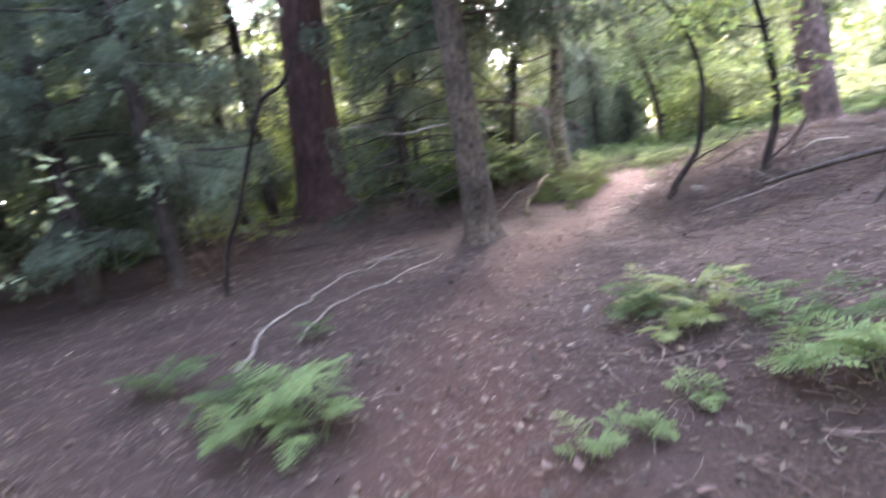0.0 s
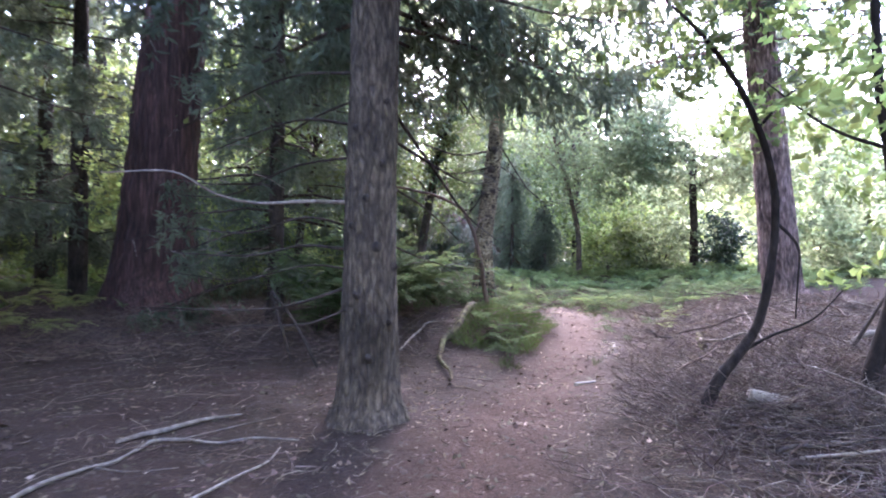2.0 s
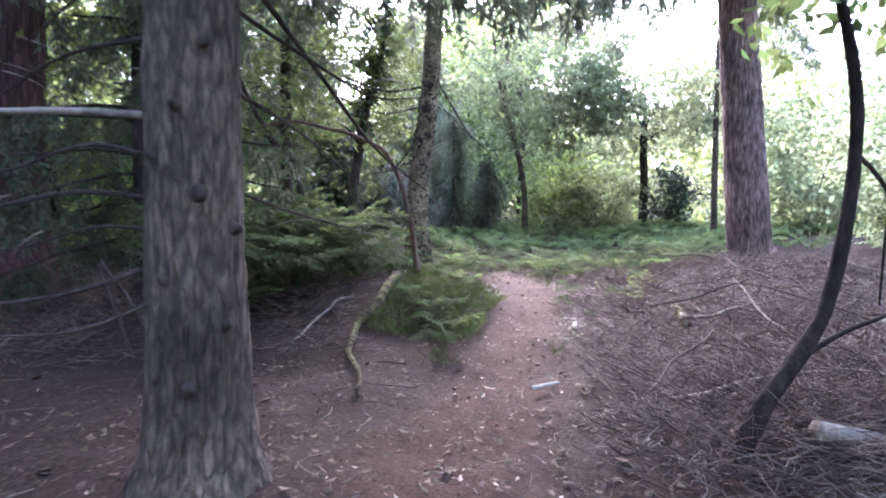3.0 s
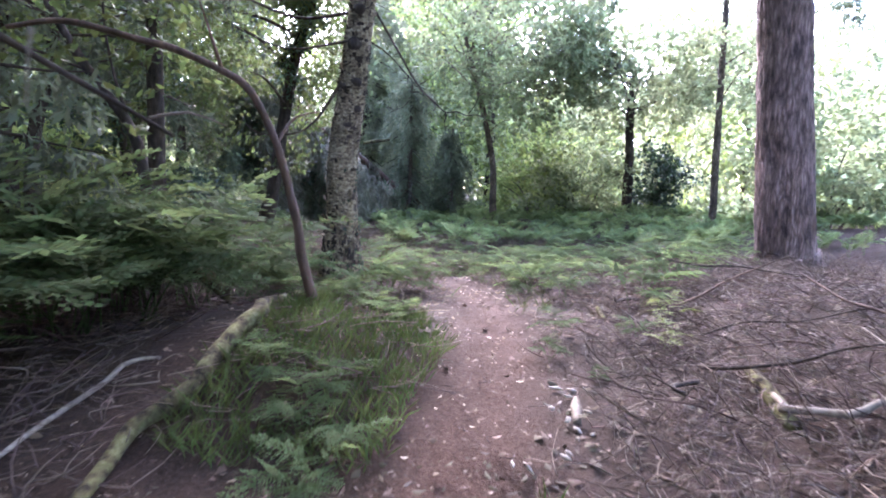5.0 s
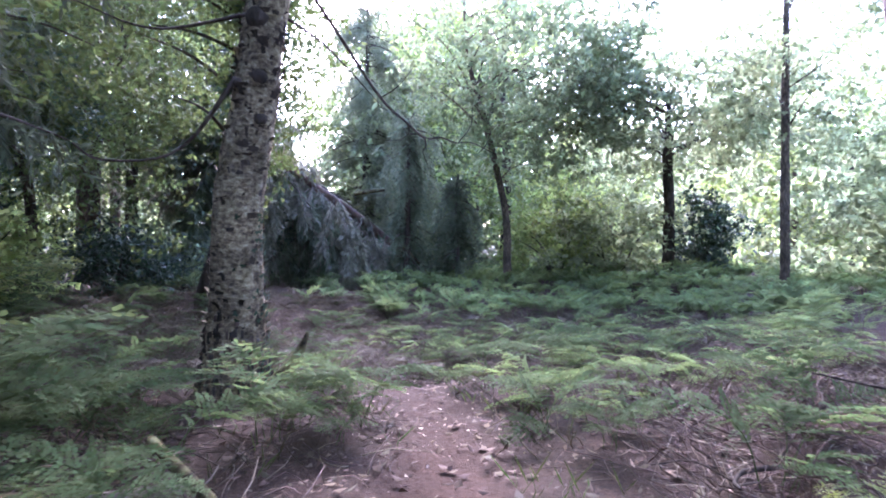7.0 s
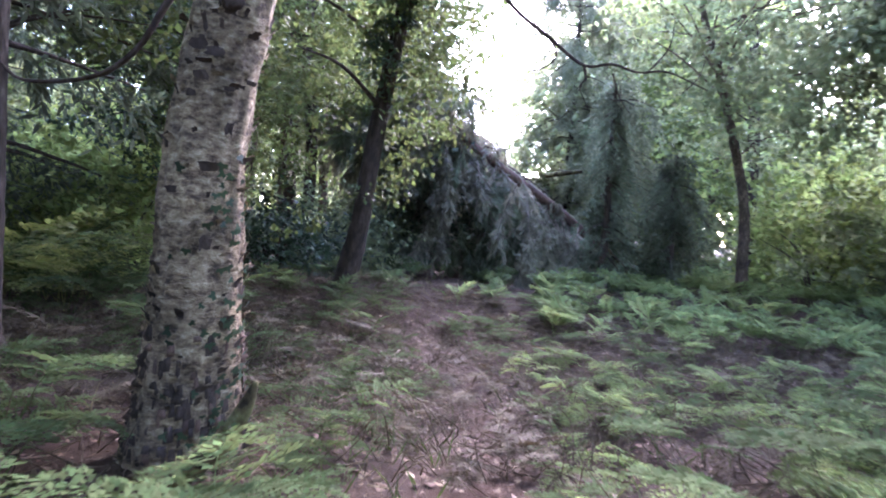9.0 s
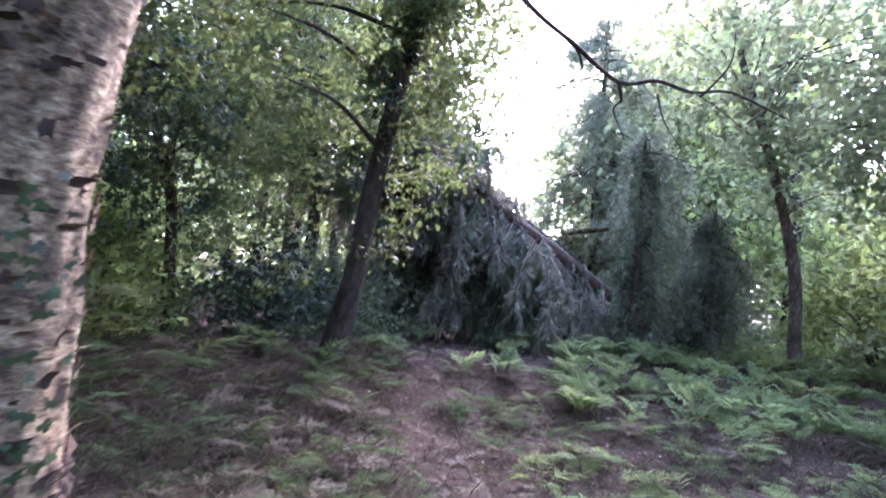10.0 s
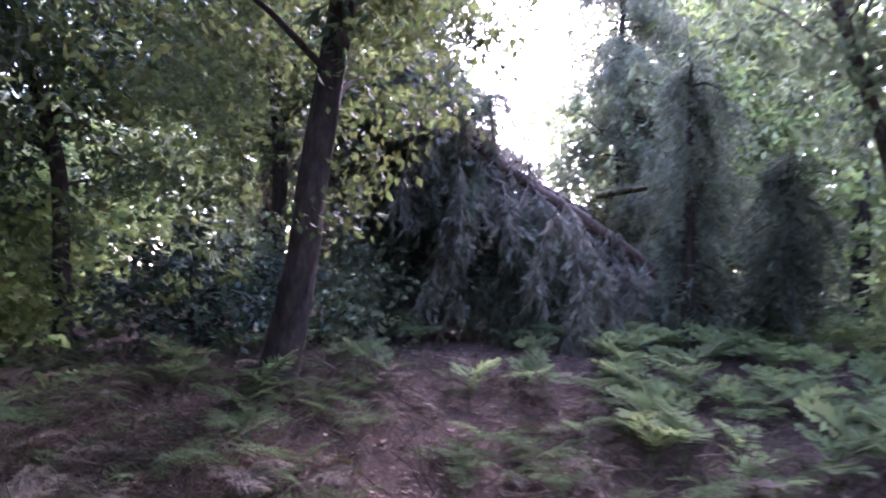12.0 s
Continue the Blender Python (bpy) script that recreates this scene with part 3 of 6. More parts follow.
def near_spruce():
    b = (0.37, 6.85, floor_z(0.37, 6.85))
    ob = thing("spruce_tree", "grey-brown spruce trunk with dead lower branches standing beside the path", "tree", "", b)
    part("trunk", limb("trunk", [(0, 0, -0.25), (0, 0, 0.02), (0.0, 0, 0.22), (0.0, 0, 0.6), (0.0, 0.0, 1.6), (0.02, 0, 3.2), (0.05, 0, 9)], [0.36, 0.315, 0.25, 0.215, 0.192, 0.178, 0.1], GREY_BARK, 56, 0.045, 0.12, 9, 4.0, 15), ob)
    rng = np.random.default_rng(8)
    # the long bare branch that reaches out at breast height, and its lesser fellows
    for pts, r in [
        ([(-0.12, 0, 1.6), (-0.45, -0.05, 1.6), (-0.8, -0.15, 1.57), (-1.05, -0.25, 1.62), (-1.3, -0.3, 1.75), (-1.7, -0.4, 1.72)], 0.0175),
        ([(-0.12, 0.1, 1.25), (-0.5, 0.15, 1.28), (-0.9, 0.1, 1.2), (-1.5, 0.2, 1.22)], 0.014),
        ([(-0.12, 0.1, 0.98), (-0.6, 0.25, 0.82), (-1.0, 0.3, 0.78), (-1.7, 0.3, 0.8)], 0.014),
        ([(-0.1, 0.1, 2.2), (-0.6, 0.3, 2.25), (-1.3, 0.5, 2.0)], 0.014),
        ([(-0.1, 0.1, 2.6), (-0.7, 0.4, 2.6), (-1.6, 0.7, 2.2)], 0.014),
        ([(0.14, 0.1, 2.35), (0.5, 0.5, 2.0), (0.9, 0.9, 1.6), (1.3, 1.2, 1.35)], 0.016),
        ([(0.14, 0.1, 1.75), (0.45, 0.35, 1.6), (0.8, 0.7, 1.35)], 0.012),
        ([(0.14, 0.1, 1.3), (0.4, 0.3, 1.2), (0.9, 0.8, 1.05)], 0.010),
        ([(0.12, 0.12, 2.9), (0.6, 0.9, 2.95), (1.2, 1.7, 2.6)], 0.016),
        ([(-0.12, 0.05, 1.42), (-0.5, 0.3, 1.5), (-1.0, 0.6, 1.38), (-1.6, 0.9, 1.42), (-2.1, 1.1, 1.3)], 0.011),
        ([(-0.12, 0.05, 1.95), (-0.6, 0.35, 1.9), (-1.2, 0.8, 1.7), (-1.9, 1.2, 1.75)], 0.012),
        ([(-0.1, 0.1, 1.1), (-0.5, 0.4, 1.12), (-1.1, 0.9, 0.98), (-1.7, 1.2, 1.02)], 0.01),
        ([(-0.1, -0.1, 0.85), (-0.45, -0.1, 0.72), (-0.9, -0.05, 0.7), (-1.4, 0.05, 0.62)], 0.009),
        ([(-0.1, 0.1, 2.4), (-0.5, 0.5, 2.3), (-1.1, 1.0, 2.0), (-1.5, 1.4, 1.95)], 0.012),
        ([(0.14, 0.05, 2.1), (0.5, 0.3, 1.95), (0.85, 0.6, 1.85), (1.2, 0.8, 1.9)], 0.011),
    ]:
        if r < 0.0165:
            tip, root = np.array(pts[-1]), np.array(pts[1])
            for u in (0.25, 0.5, 0.75, 0.95):
                q = root + (tip - root) * u
                e = q + rng.normal(0, 1, 3) * np.array([0.14, 0.14, 0.05]) + np.array([0, 0, -0.1])
                part("twig", limb("twig", [q, (q + e) / 2 + np.array([0, 0, 0.02]), e], [0.004, 0.003, 0.0015], DEAD_WOOD, 4, 0.08), ob)
        part("dead_branch", limb("dead_branch", pts, np.linspace(r, r * 0.3, len(pts)), DEAD_WOOD if r > 0.017 else DARK_BARK, 7, 0.06, 0.15, 12, rng.uniform(0, 9)), ob)
    # old knots in the bark
    for a, h, r in [(4.2, 0.9, 0.022), (4.9, 1.25, 0.026), (5.4, 0.7, 0.018), (4.5, 1.6, 0.02), (5.1, 1.85, 0.022), (3.9, 1.4, 0.018), (5.8, 1.1, 0.02), (4.7, 0.45, 0.02), (4.0, 2.1, 0.022), (5.3, 2.3, 0.02)]:
        d = np.array([math.cos(a), math.sin(a), 0.15])
        p = np.array([0, 0, h]) + d * (np.interp(h, [0.2, 0.6, 1.6, 3.2], [0.25, 0.215, 0.192, 0.178]) - 0.03)
        part("knot", limb("knot", [p, p + d * 0.035, p + d * 0.05], [r * 1.9, r, r * 0.35], DARK_BARK, 9, 0.012, 0.25, 20, h), ob)
    leaves = []
    for h, a, ln in [(2.95, 0.45, 3.2), (3.1, 0.75, 3.4), (3.25, 0.2, 2.8), (3.3, 1.0, 3.6), (3.15, 1.3, 3.0), (3.4, 0.6, 3.9), (3.2, 1.9, 2.6), (3.0, 2.3, 2.4), (3.3, 2.8, 2.2)]:
        line, lv = spray(rng, (0, 0, h), (math.cos(a), math.sin(a), 0.06), ln, 0.05, 0.18, 0.9)
        part("branch", limb("branch", line, np.linspace(0.022, 0.004, len(line)), GREY_BARK, 5, 0.3), ob)
        leaves.append(lv)
    # upper branches out of view, multiplied to keep sky light off the ground
    for k in range(56):
        h, a = rng.uniform(3.5, 8.8), rng.uniform(0, 6.283)
        line, lv = spray(rng, (0, 0, h), (math.cos(a), math.sin(a), 0.1), rng.uniform(1.8, 3.7), 0.06, 0.35)
        part("branch", limb("branch", line, np.linspace(0.028, 0.004, len(line)), GREY_BARK, 5, 0.3), ob)
        leaves.append(lv)
    v, f = joined(leaves)
    part("foliage", polys("foliage", v, f, NEEDLES), ob)


near_spruce()

# spruces that stand behind, with skirts of drooping branches
for x, y, h, r, first, n, ln, seed, low in [
    (-0.9, 11.6, 9, 0.12, 0.6, 56, 2.2, 21, None),
    (0.7, 14.3, 10, 0.1, 2.0, 26, 1.7, 22, None),
    (-5.8, 11.0, 10, 0.15, 1.7, 44, 2.9, 23, None),
    (-4.3, 7.6, 9, 0.12, 1.3, 48, 2.4, 27, None),
    (-1.6, 16.4, 13, 0.18, 1.2, 52, 2.9, 26, (1.2, 5.0)),
]:
    tall = spruce("spruce_tree", "dark spruce with drooping needled branches", (x, y, floor_z(x, y)), h, r, first, n, ln, seed, DARK_BARK, low_arc=low, group="spruces")
for x, y, turn, size in [(-6.8, 6.2, 40, 0.8), (-5.3, 9.4, 45, 0.9), (-7.0, 13.4, 170, 1.0), (-6.3, 3.9, 100, 0.75), (-8.2, 8.4, 10, 0.9), (-4.6, 17.6, 110, 0.95), (-7.2, 21.0, 290, 1.1), (-8.5, 14.5, 200, 1.0), (-9.5, 3.0, 75, 0.9), (-10.5, 6.5, 15, 0.9), (-12.0, 10.0, 140, 1.0), (-11.0, 14.5, 330, 1.0), (-7.0, 17.5, 60, 1.0), (-5.7, 7.6, 215, 0.85), (-4.9, 14.4, 20, 0.9)]:
    c = copy_thing(tall, pose(x, y, floor_z(x, y), 0, 0, turn))
    c.scale = (size, size, size)

# the pine on the bank; its unseen high crown is broadened to shade the floor
spruce("pine_tree", "tall pink-brown pine trunk standing on the bank", (8.6, 12.45, floor_z(8.6, 12.45)), 13, 0.34, 4.8, 76, 4.8, 31, PINE_BARK, NEEDLES, (-1.3, 0.3), sides=56, ridges=19, flare=1.22, ring_step=0.06, hang=1.2)


def birch():
    b = (2.77, 13.28, floor_z(2.77, 13.28))
    ob = thing("birch_tree", "old birch trunk with peeling tan bark beside the path", "tree", "", b)
    part("trunk", limb("trunk", [(-0.02, 0, -0.25), (-0.01, 0, 0.05), (0, 0, 0.35), (0, 0.02, 0.8), (0, 0.03, 1.3), (0.08, 0.06, 1.9), (0.16, 0.08, 2.6), (0.24, 0.1, 3.4), (0.4, 0.2, 6.5), (0.5, 0.3, 9)], [0.27, 0.245, 0.205, 0.178, 0.168, 0.16, 0.15, 0.145, 0.1, 0.05], BIRCH_BARK, 56, 0.03, 0.1, 9, 6.0), ob)
    rng = np.random.default_rng(12)
    # plates of loose bark
    for k in range(620):
        a, h = rng.uniform(0, 6.283), rng.uniform(0.25, 3.2)
        r = np.interp(h, [0.2, 0.8, 1.9, 3.4], [0.215, 0.182, 0.163, 0.15]) * 1.03
        w, t = 0.008 + 0.045 * rng.random() ** 2, 0.006 + 0.026 * rng.random() ** 1.5
        cx = np.interp(h, [0, 1.3, 1.9, 2.6, 3.4], [0, 0, 0.08, 0.16, 0.24])
        vs = []
        for dz, lift in ((-t, 0.0), (0, 0.004), (t, 0.026 * rng.uniform(0.2, 1.2))):
            for da in (-w * rng.uniform(0.4, 1), 0, w * rng.uniform(0.4, 1)):
                q = a + da / r
                vs.append((cx + math.cos(q) * (r + lift), 0.03 * h + math.sin(q) * (r + lift), h + dz * rng.uniform(0.6, 1.3)))
        part("bark_flake", polys("bark_flake", vs, [(0, 1, 4, 3), (1, 2, 5, 4), (3, 4, 7, 6), (4, 5, 8, 7)], BIRCH_BARK if rng.random() < 0.4 else DARK_BARK), ob)
    # rough dark bark round the foot
    for k in range(290):
        a, h = rng.uniform(0, 6.283), 0.03 + 0.5 * rng.random() ** 1.4
        r = np.interp(h, [0.05, 0.35, 0.8], [0.25, 0.21, 0.182])
        d, s = np.array([math.cos(a), math.sin(a), 0]), np.array([-math.sin(a), math.cos(a), 0])
        p, w, t = np.array([0, 0.03 * h, h]) + d * (r - 0.004), rng.uniform(0.006, 0.022), rng.uniform(0.012, 0.04)
        up = np.array([0, 0, t])
        vs = [p - s * w - up, p + s * w - up * 0.7, p + s * w * 0.7 + up, p - s * w * 0.8 + up * 0.8, p + d * rng.uniform(0.012, 0.03)]
        part("bark_plate", polys("bark_plate", vs, [(0, 1, 4), (1, 2, 4), (2, 3, 4), (3, 0, 4)], DARK_BARK if k % 4 else RUST_WOOD), ob)
    # ivy creeping up the side that faces the path
    vs, fs = [], []
    for k in range(125):
        a, h = rng.normal(-0.45, 0.45), 0.05 + 1.25 * rng.random() ** 1.2
        r = np.interp(h, [0.05, 0.35, 0.8, 1.4], [0.25, 0.212, 0.187, 0.176]) + rng.uniform(0.008, 0.03)
        d, s = np.array([math.cos(a), math.sin(a), 0]), np.array([-math.sin(a), math.cos(a), 0])
        up = unit(np.array([[0, 0, 1]]) + d * rng.uniform(-0.2, 0.7))[0]
        turn, w = rng.normal(3.14, 0.7), rng.uniform(0.013, 0.026)
        e1, e2 = up * math.cos(turn) + s * math.sin(turn), s * math.cos(turn) - up * math.sin(turn)
        p, i = np.array([0, 0.03 * h, h]) + d * r, len(vs)
        vs += [p - e1 * w * 0.3] + [p + (e1 * y + e2 * x) * w for x, y in ((0.75, -0.5), (1.0, 0.35), (0.42, 0.35), (0, 1.3), (-0.42, 0.35), (-1.0, 0.35), (-0.75, -0.5))]
        fs += [(i, i + j, i + j + 1) for j in range(1, 7)]
    part("ivy", polys("ivy", vs, fs, DARK_LEAF), ob, "dark ivy leaves creeping up the bark")
    # bosses where branches were
    for a, h, r in [(4.3, 2.62, 0.06), (4.9, 2.2, 0.045), (3.9, 2.15, 0.03), (5.2, 1.9, 0.035), (4.5, 3.0, 0.05)]:
        cx = np.interp(h, [0, 1.3, 1.9, 2.6, 3.4], [0, 0, 0.08, 0.16, 0.24])
        d = np.array([math.cos(a), math.sin(a), 0])
        p = np.array([cx, 0.03 * h, h]) + d * 0.12
        part("knot", limb("knot", [p, p + d * 0.05, p + d * 0.07], [r * 1.5, r, r * 0.3], DARK_BARK, 10, 0.02, 0.2, 20, h), ob)
    for pts, r in [
        ([(-0.02, 0, 2.2), (-0.2, 0.0, 1.9), (-0.34, 0.02, 1.72), (-0.54, 0.02, 1.6), (-0.89, 0.04, 1.58), (-1.05, 0.05, 1.68)], 0.018),
        ([(0.05, 0, 2.65), (-0.6, 0.2, 2.55), (-1.2, 0.5, 2.8)], 0.015),
        ([(0.15, 0.1, 3.0), (-0.5, 0.4, 2.95), (-1.3, 0.6, 3.2), (-2.0, 0.9, 3.1)], 0.02),
        ([(0.2, 0.1, 3.3), (0.7, 0.7, 2.9), (1.2, 1.2, 2.45), (1.5, 1.44, 2.29), (1.74, 1.6, 2.17), (1.93, 1.62, 2.19), (2.1, 1.66, 2.15), (2.3, 1.7, 2.17), (2.6, 1.8, 2.08)], 0.016),
        ([(1.74, 1.6, 2.17), (1.76, 1.62, 2.08), (1.72, 1.6, 2.03), (1.8, 1.7, 1.9)], 0.009),
        ([(1.5, 1.44, 2.29), (1.55, 1.5, 2.2), (1.45, 1.55, 2.12), (1.2, 1.5, 2.1)], 0.007),
        ([(2.2, 1.86, 2.2), (2.35, 1.9, 2.4), (2.4, 2.0, 2.65)], 0.007),
        ([(1.95, 1.72, 2.16), (2.0, 1.75, 2.02), (2.1, 1.8, 1.9)], 0.006),
        ([(2.5, 2.05, 2.12), (2.62, 2.1, 2.25), (2.7, 2.2, 2.45)], 0.006),
        ([(1.2, 1.2, 2.45), (1.35, 1.1, 2.55), (1.5, 1.05, 2.75)], 0.007),
        ([(0.2, 0.1, 2.75), (0.6, 0.3, 2.6), (1.1, 0.5, 2.2)], 0.012),
    ]:
        part("branch", limb("branch", pts, np.linspace(r, r * 0.3, len(pts)), DARK_BARK, 7, 0.06, 0.2, 14, rng.uniform(0, 9)), ob)
    # unseen crown overhead, made extra wide and dense to shade the floor
    pts = crown_points(rng, 840, (-0.4, -1.0, 7.6), (6.4, 6.6, 2.0))
    v, f = leaf_cloud(rng, pts, 0.5, 52, 0.2, 0.5)
    part("crown", polys("crown", v, f, GREEN_LEAF), ob)


birch()


def young_tree(name, label, pts, radii, leaves, seed, leaf=BRIGHT_LEAF, bark=BLACK_BARK, twigs=(), per=14, size=0.085, spread=0.16):
    """A thin stem bent to the line given, with leafy twigs; leaves: centres of the tufts."""
    rng = np.random.default_rng(seed)
    b = np.array(pts[0])
    ob = thing(name, label, "tree", "", tuple(b))
    rel = [tuple(np.array(p) - b) for p in pts]
    rel[0] = (rel[0][0], rel[0][1], -0.12)
    part("trunk", limb("trunk", rel, radii, bark, 10, 0.05, 0.16, 14, seed), ob)
    for tw in twigs:
        q = [tuple(np.array(p) - b) for p in tw]
        part("branch", limb("branch", q, np.linspace(0.014, 0.004, len(q)), bark, 6, 0.06, 0.15, 14, seed), ob)
    if len(leaves):
        c = np.array(leaves, dtype=float) - b
        v, f = leaf_cloud(rng, c, spread, per, size, 0.3, 0.7)
        part("foliage", polys("foliage", v, f, leaf), ob)
    return ob


def scatter_box(seed, n, lo, hi):
    return np.random.default_rng(seed).uniform(lo, hi, (n, 3))


zb = floor_z(2.6, 6.22)
young_tree("sapling", "dark crooked young oak arching out of a heap of brushwood", [(2.6, 6.22, zb), (2.77, 6.2, 0.17), (2.9, 6.2, 0.33), (3.08, 6.2, 0.58), (3.18, 6.2, 0.98), (3.21, 6.2, 1.3), (3.19, 6.2, 1.6), (3.07, 6.2, 1.97), (2.88, 6.2, 2.3), (2.62, 6.22, 2.62), (2.3, 6.25, 2.9)], [0.05, 0.042, 0.038, 0.033, 0.03, 0.028, 0.025, 0.023, 0.019, 0.014, 0.007],
           np.vstack([scatter_box(41, 30, (2.0, 6.0, 2.35), (3.0, 6.8, 3.2)), scatter_box(42, 12, (2.9, 6.0, 2.0), (3.5, 6.6, 2.5))]), 41, OLIVE_LEAF, twigs=[[(3.21, 6.2, 1.3), (3.3, 6.18, 1.22), (3.37, 6.16, 1.1), (3.36, 6.16, 0.85), (3.34, 6.15, 0.62)], [(3.07, 6.2, 1.97), (3.25, 6.12, 2.2), (3.5, 6.05, 2.4)], [(2.95, 6.2, 0.38), (3.15, 6.16, 0.5), (3.45, 6.12, 0.62), (3.7, 6.1, 0.85)]])
zb = floor_z(3.66, 5.92)
young_tree("sapling", "dark knotty young oak with bright leaves beside the path", [(3.66, 5.92, zb), (3.72, 5.91, 0.3), (3.87, 5.9, 0.78), (3.88, 5.89, 1.2), (3.82, 5.89, 1.75), (3.74, 5.9, 2.2), (3.7, 5.9, 2.8), (3.75, 5.95, 3.6)], [0.062, 0.05, 0.045, 0.042, 0.036, 0.032, 0.026, 0.012],
           np.vstack([scatter_box(43, 170, (2.7, 5.0, 1.9), (5.8, 7.4, 3.7)), scatter_box(44, 14, (3.7, 5.6, 0.7), (4.1, 6.1, 1.6))]), 43, BRIGHT_LEAF, per=20, size=0.095, twigs=[[(3.8, 5.89, 1.8), (3.5, 5.95, 1.9), (3.25, 6.0, 2.05), (3.0, 6.05, 2.25)], [(3.75, 5.9, 2.2), (4.1, 5.8, 2.4), (4.5, 5.7, 2.5)], [(3.72, 5.91, 0.3), (3.95, 5.8, 0.5), (4.1, 5.7, 0.75)]])
zb = floor_z(2.17, 10.8)
young_tree("sapling", "thin brown-barked young tree arching over beside a mossy log", [(2.27, 10.68, zb), (2.18, 10.62, 0.37), (2.12, 10.56, 0.6), (2.1, 10.54, 0.77), (2.05, 10.52, 0.98), (1.96, 10.52, 1.32), (1.81, 10.52, 1.63), (1.64, 10.53, 1.75), (1.36, 10.55, 1.86), (1.2, 10.56, 1.89), (0.8, 10.58, 1.96), (0.5, 10.6, 1.9)], [0.044, 0.036, 0.033, 0.031, 0.028, 0.025, 0.024, 0.022, 0.022, 0.02, 0.018, 0.012],
           scatter_box(45, 16, (0.3, 10.8, 1.7), (1.4, 11.8, 2.5)), 45, OLIVE_LEAF, RUST_WOOD, twigs=[[(1.64, 10.53, 1.75), (1.58, 10.5, 1.95), (1.5, 10.45, 2.2)], [(1.96, 10.52, 1.32), (2.08, 10.65, 1.5), (2.26, 10.85, 1.58)]])
zb = floor_z(1.0, 12.2)
young_tree("sapling", "dark forked young tree leaning behind the tall bracken", [(1.0, 12.2, zb), (0.98, 12.2, 0.5), (0.92, 12.2, 1.05), (0.82, 12.2, 1.5), (0.52, 12.2, 1.95), (0.2, 12.2, 2.55), (-0.1, 12.2, 3.3)], [0.06, 0.055, 0.05, 0.045, 0.038, 0.028, 0.012], scatter_box(49, 70, (-0.9, 11.6, 1.6), (1.6, 13.0, 3.9)), 49, OLIVE_LEAF, DARK_BARK, twigs=[[(0.82, 12.2, 1.5), (0.7, 12.15, 2.0), (0.66, 12.1, 2.5), (0.75, 12.05, 3.0)], [(0.52, 12.2, 1.95), (0.0, 12.1, 2.1), (-0.5, 12.0, 2.1)]], per=20, size=0.1, spread=0.22)

zb = floor_z(-2.9, 5.95)
young_tree("hazel", "many-stemmed young hazel with thin crooked stems", [(-2.9, 5.95, zb), (-2.75, 5.9, 0.3), (-2.45, 5.8, 0.8), (-2.05, 5.65, 1.6), (-1.85, 5.6, 1.95), (-1.55, 5.55, 2.1), (-1.3, 5.5, 2.5), (-1.1, 5.4, 3.1)], [0.04, 0.034, 0.03, 0.026, 0.024, 0.02, 0.015, 0.008],
           np.vstack([scatter_box(46, 26, (-1.7, 3.3, 2.35), (0.1, 4.6, 3.1)), scatter_box(48, 4, (-2.5, 2.3, 0.9), (-1.9, 3.0, 1.5)), scatter_box(47, 16, (-3.6, 5.3, 0.9), (-2.4, 6.3, 2.8))]), 46, GREEN_LEAF, size=0.09, per=9, twigs=[[(-2.9, 5.95, -0.15), (-3.05, 5.95, 0.8), (-3.05, 5.9, 1.8), (-3.1, 5.9, 3.2)], [(-2.95, 5.95, -0.15), (-3.3, 6.0, 0.7), (-3.35, 6.0, 1.9), (-3.3, 6.0, 3.0)], [(-1.95, 5.62, 1.75), (-1.7, 5.4, 2.3), (-1.5, 5.0, 2.8), (-1.0, 4.2, 3.0), (-0.3, 3.9, 2.7)]])

# broadleaved trees further on
broadleaf_tree("chestnut_tree", "small dark-stemmed tree with a wide green crown", (12.35, 21.2, floor_z(12.35, 21.2)), [(0, 0, -0.2), (0, 0, 1.6), (0, 0.1, 2.9), (0.1, 0.2, 4.4)], [0.16, 0.13, 0.12, 0.05], (0, 0.2, 4.3), (4.0, 3.0, 1.7), 320, 50, 0.17, GREEN_LEAF, DARK_BARK, 51, 22, 0.4)
broadleaf_tree("rowan_tree", "slim brown-stemmed young tree with hanging leaves", (8.2, 21.5, floor_z(8.2, 21.5)), [(0, 0, -0.2), (-0.05, 0, 0.6), (-0.1, 0, 1.7), (-0.38, 0, 2.9), (-0.72, 0, 4.1), (-1.1, 0, 5.4), (-1.3, 0, 8)], [0.12, 0.1, 0.085, 0.075, 0.065, 0.05, 0.02], (0.5, -0.4, 5.0), (3.2, 2.4, 2.5), 280, 46, 0.15, ROWAN_LEAF, GREY_BARK, 52, 24, 0.4)


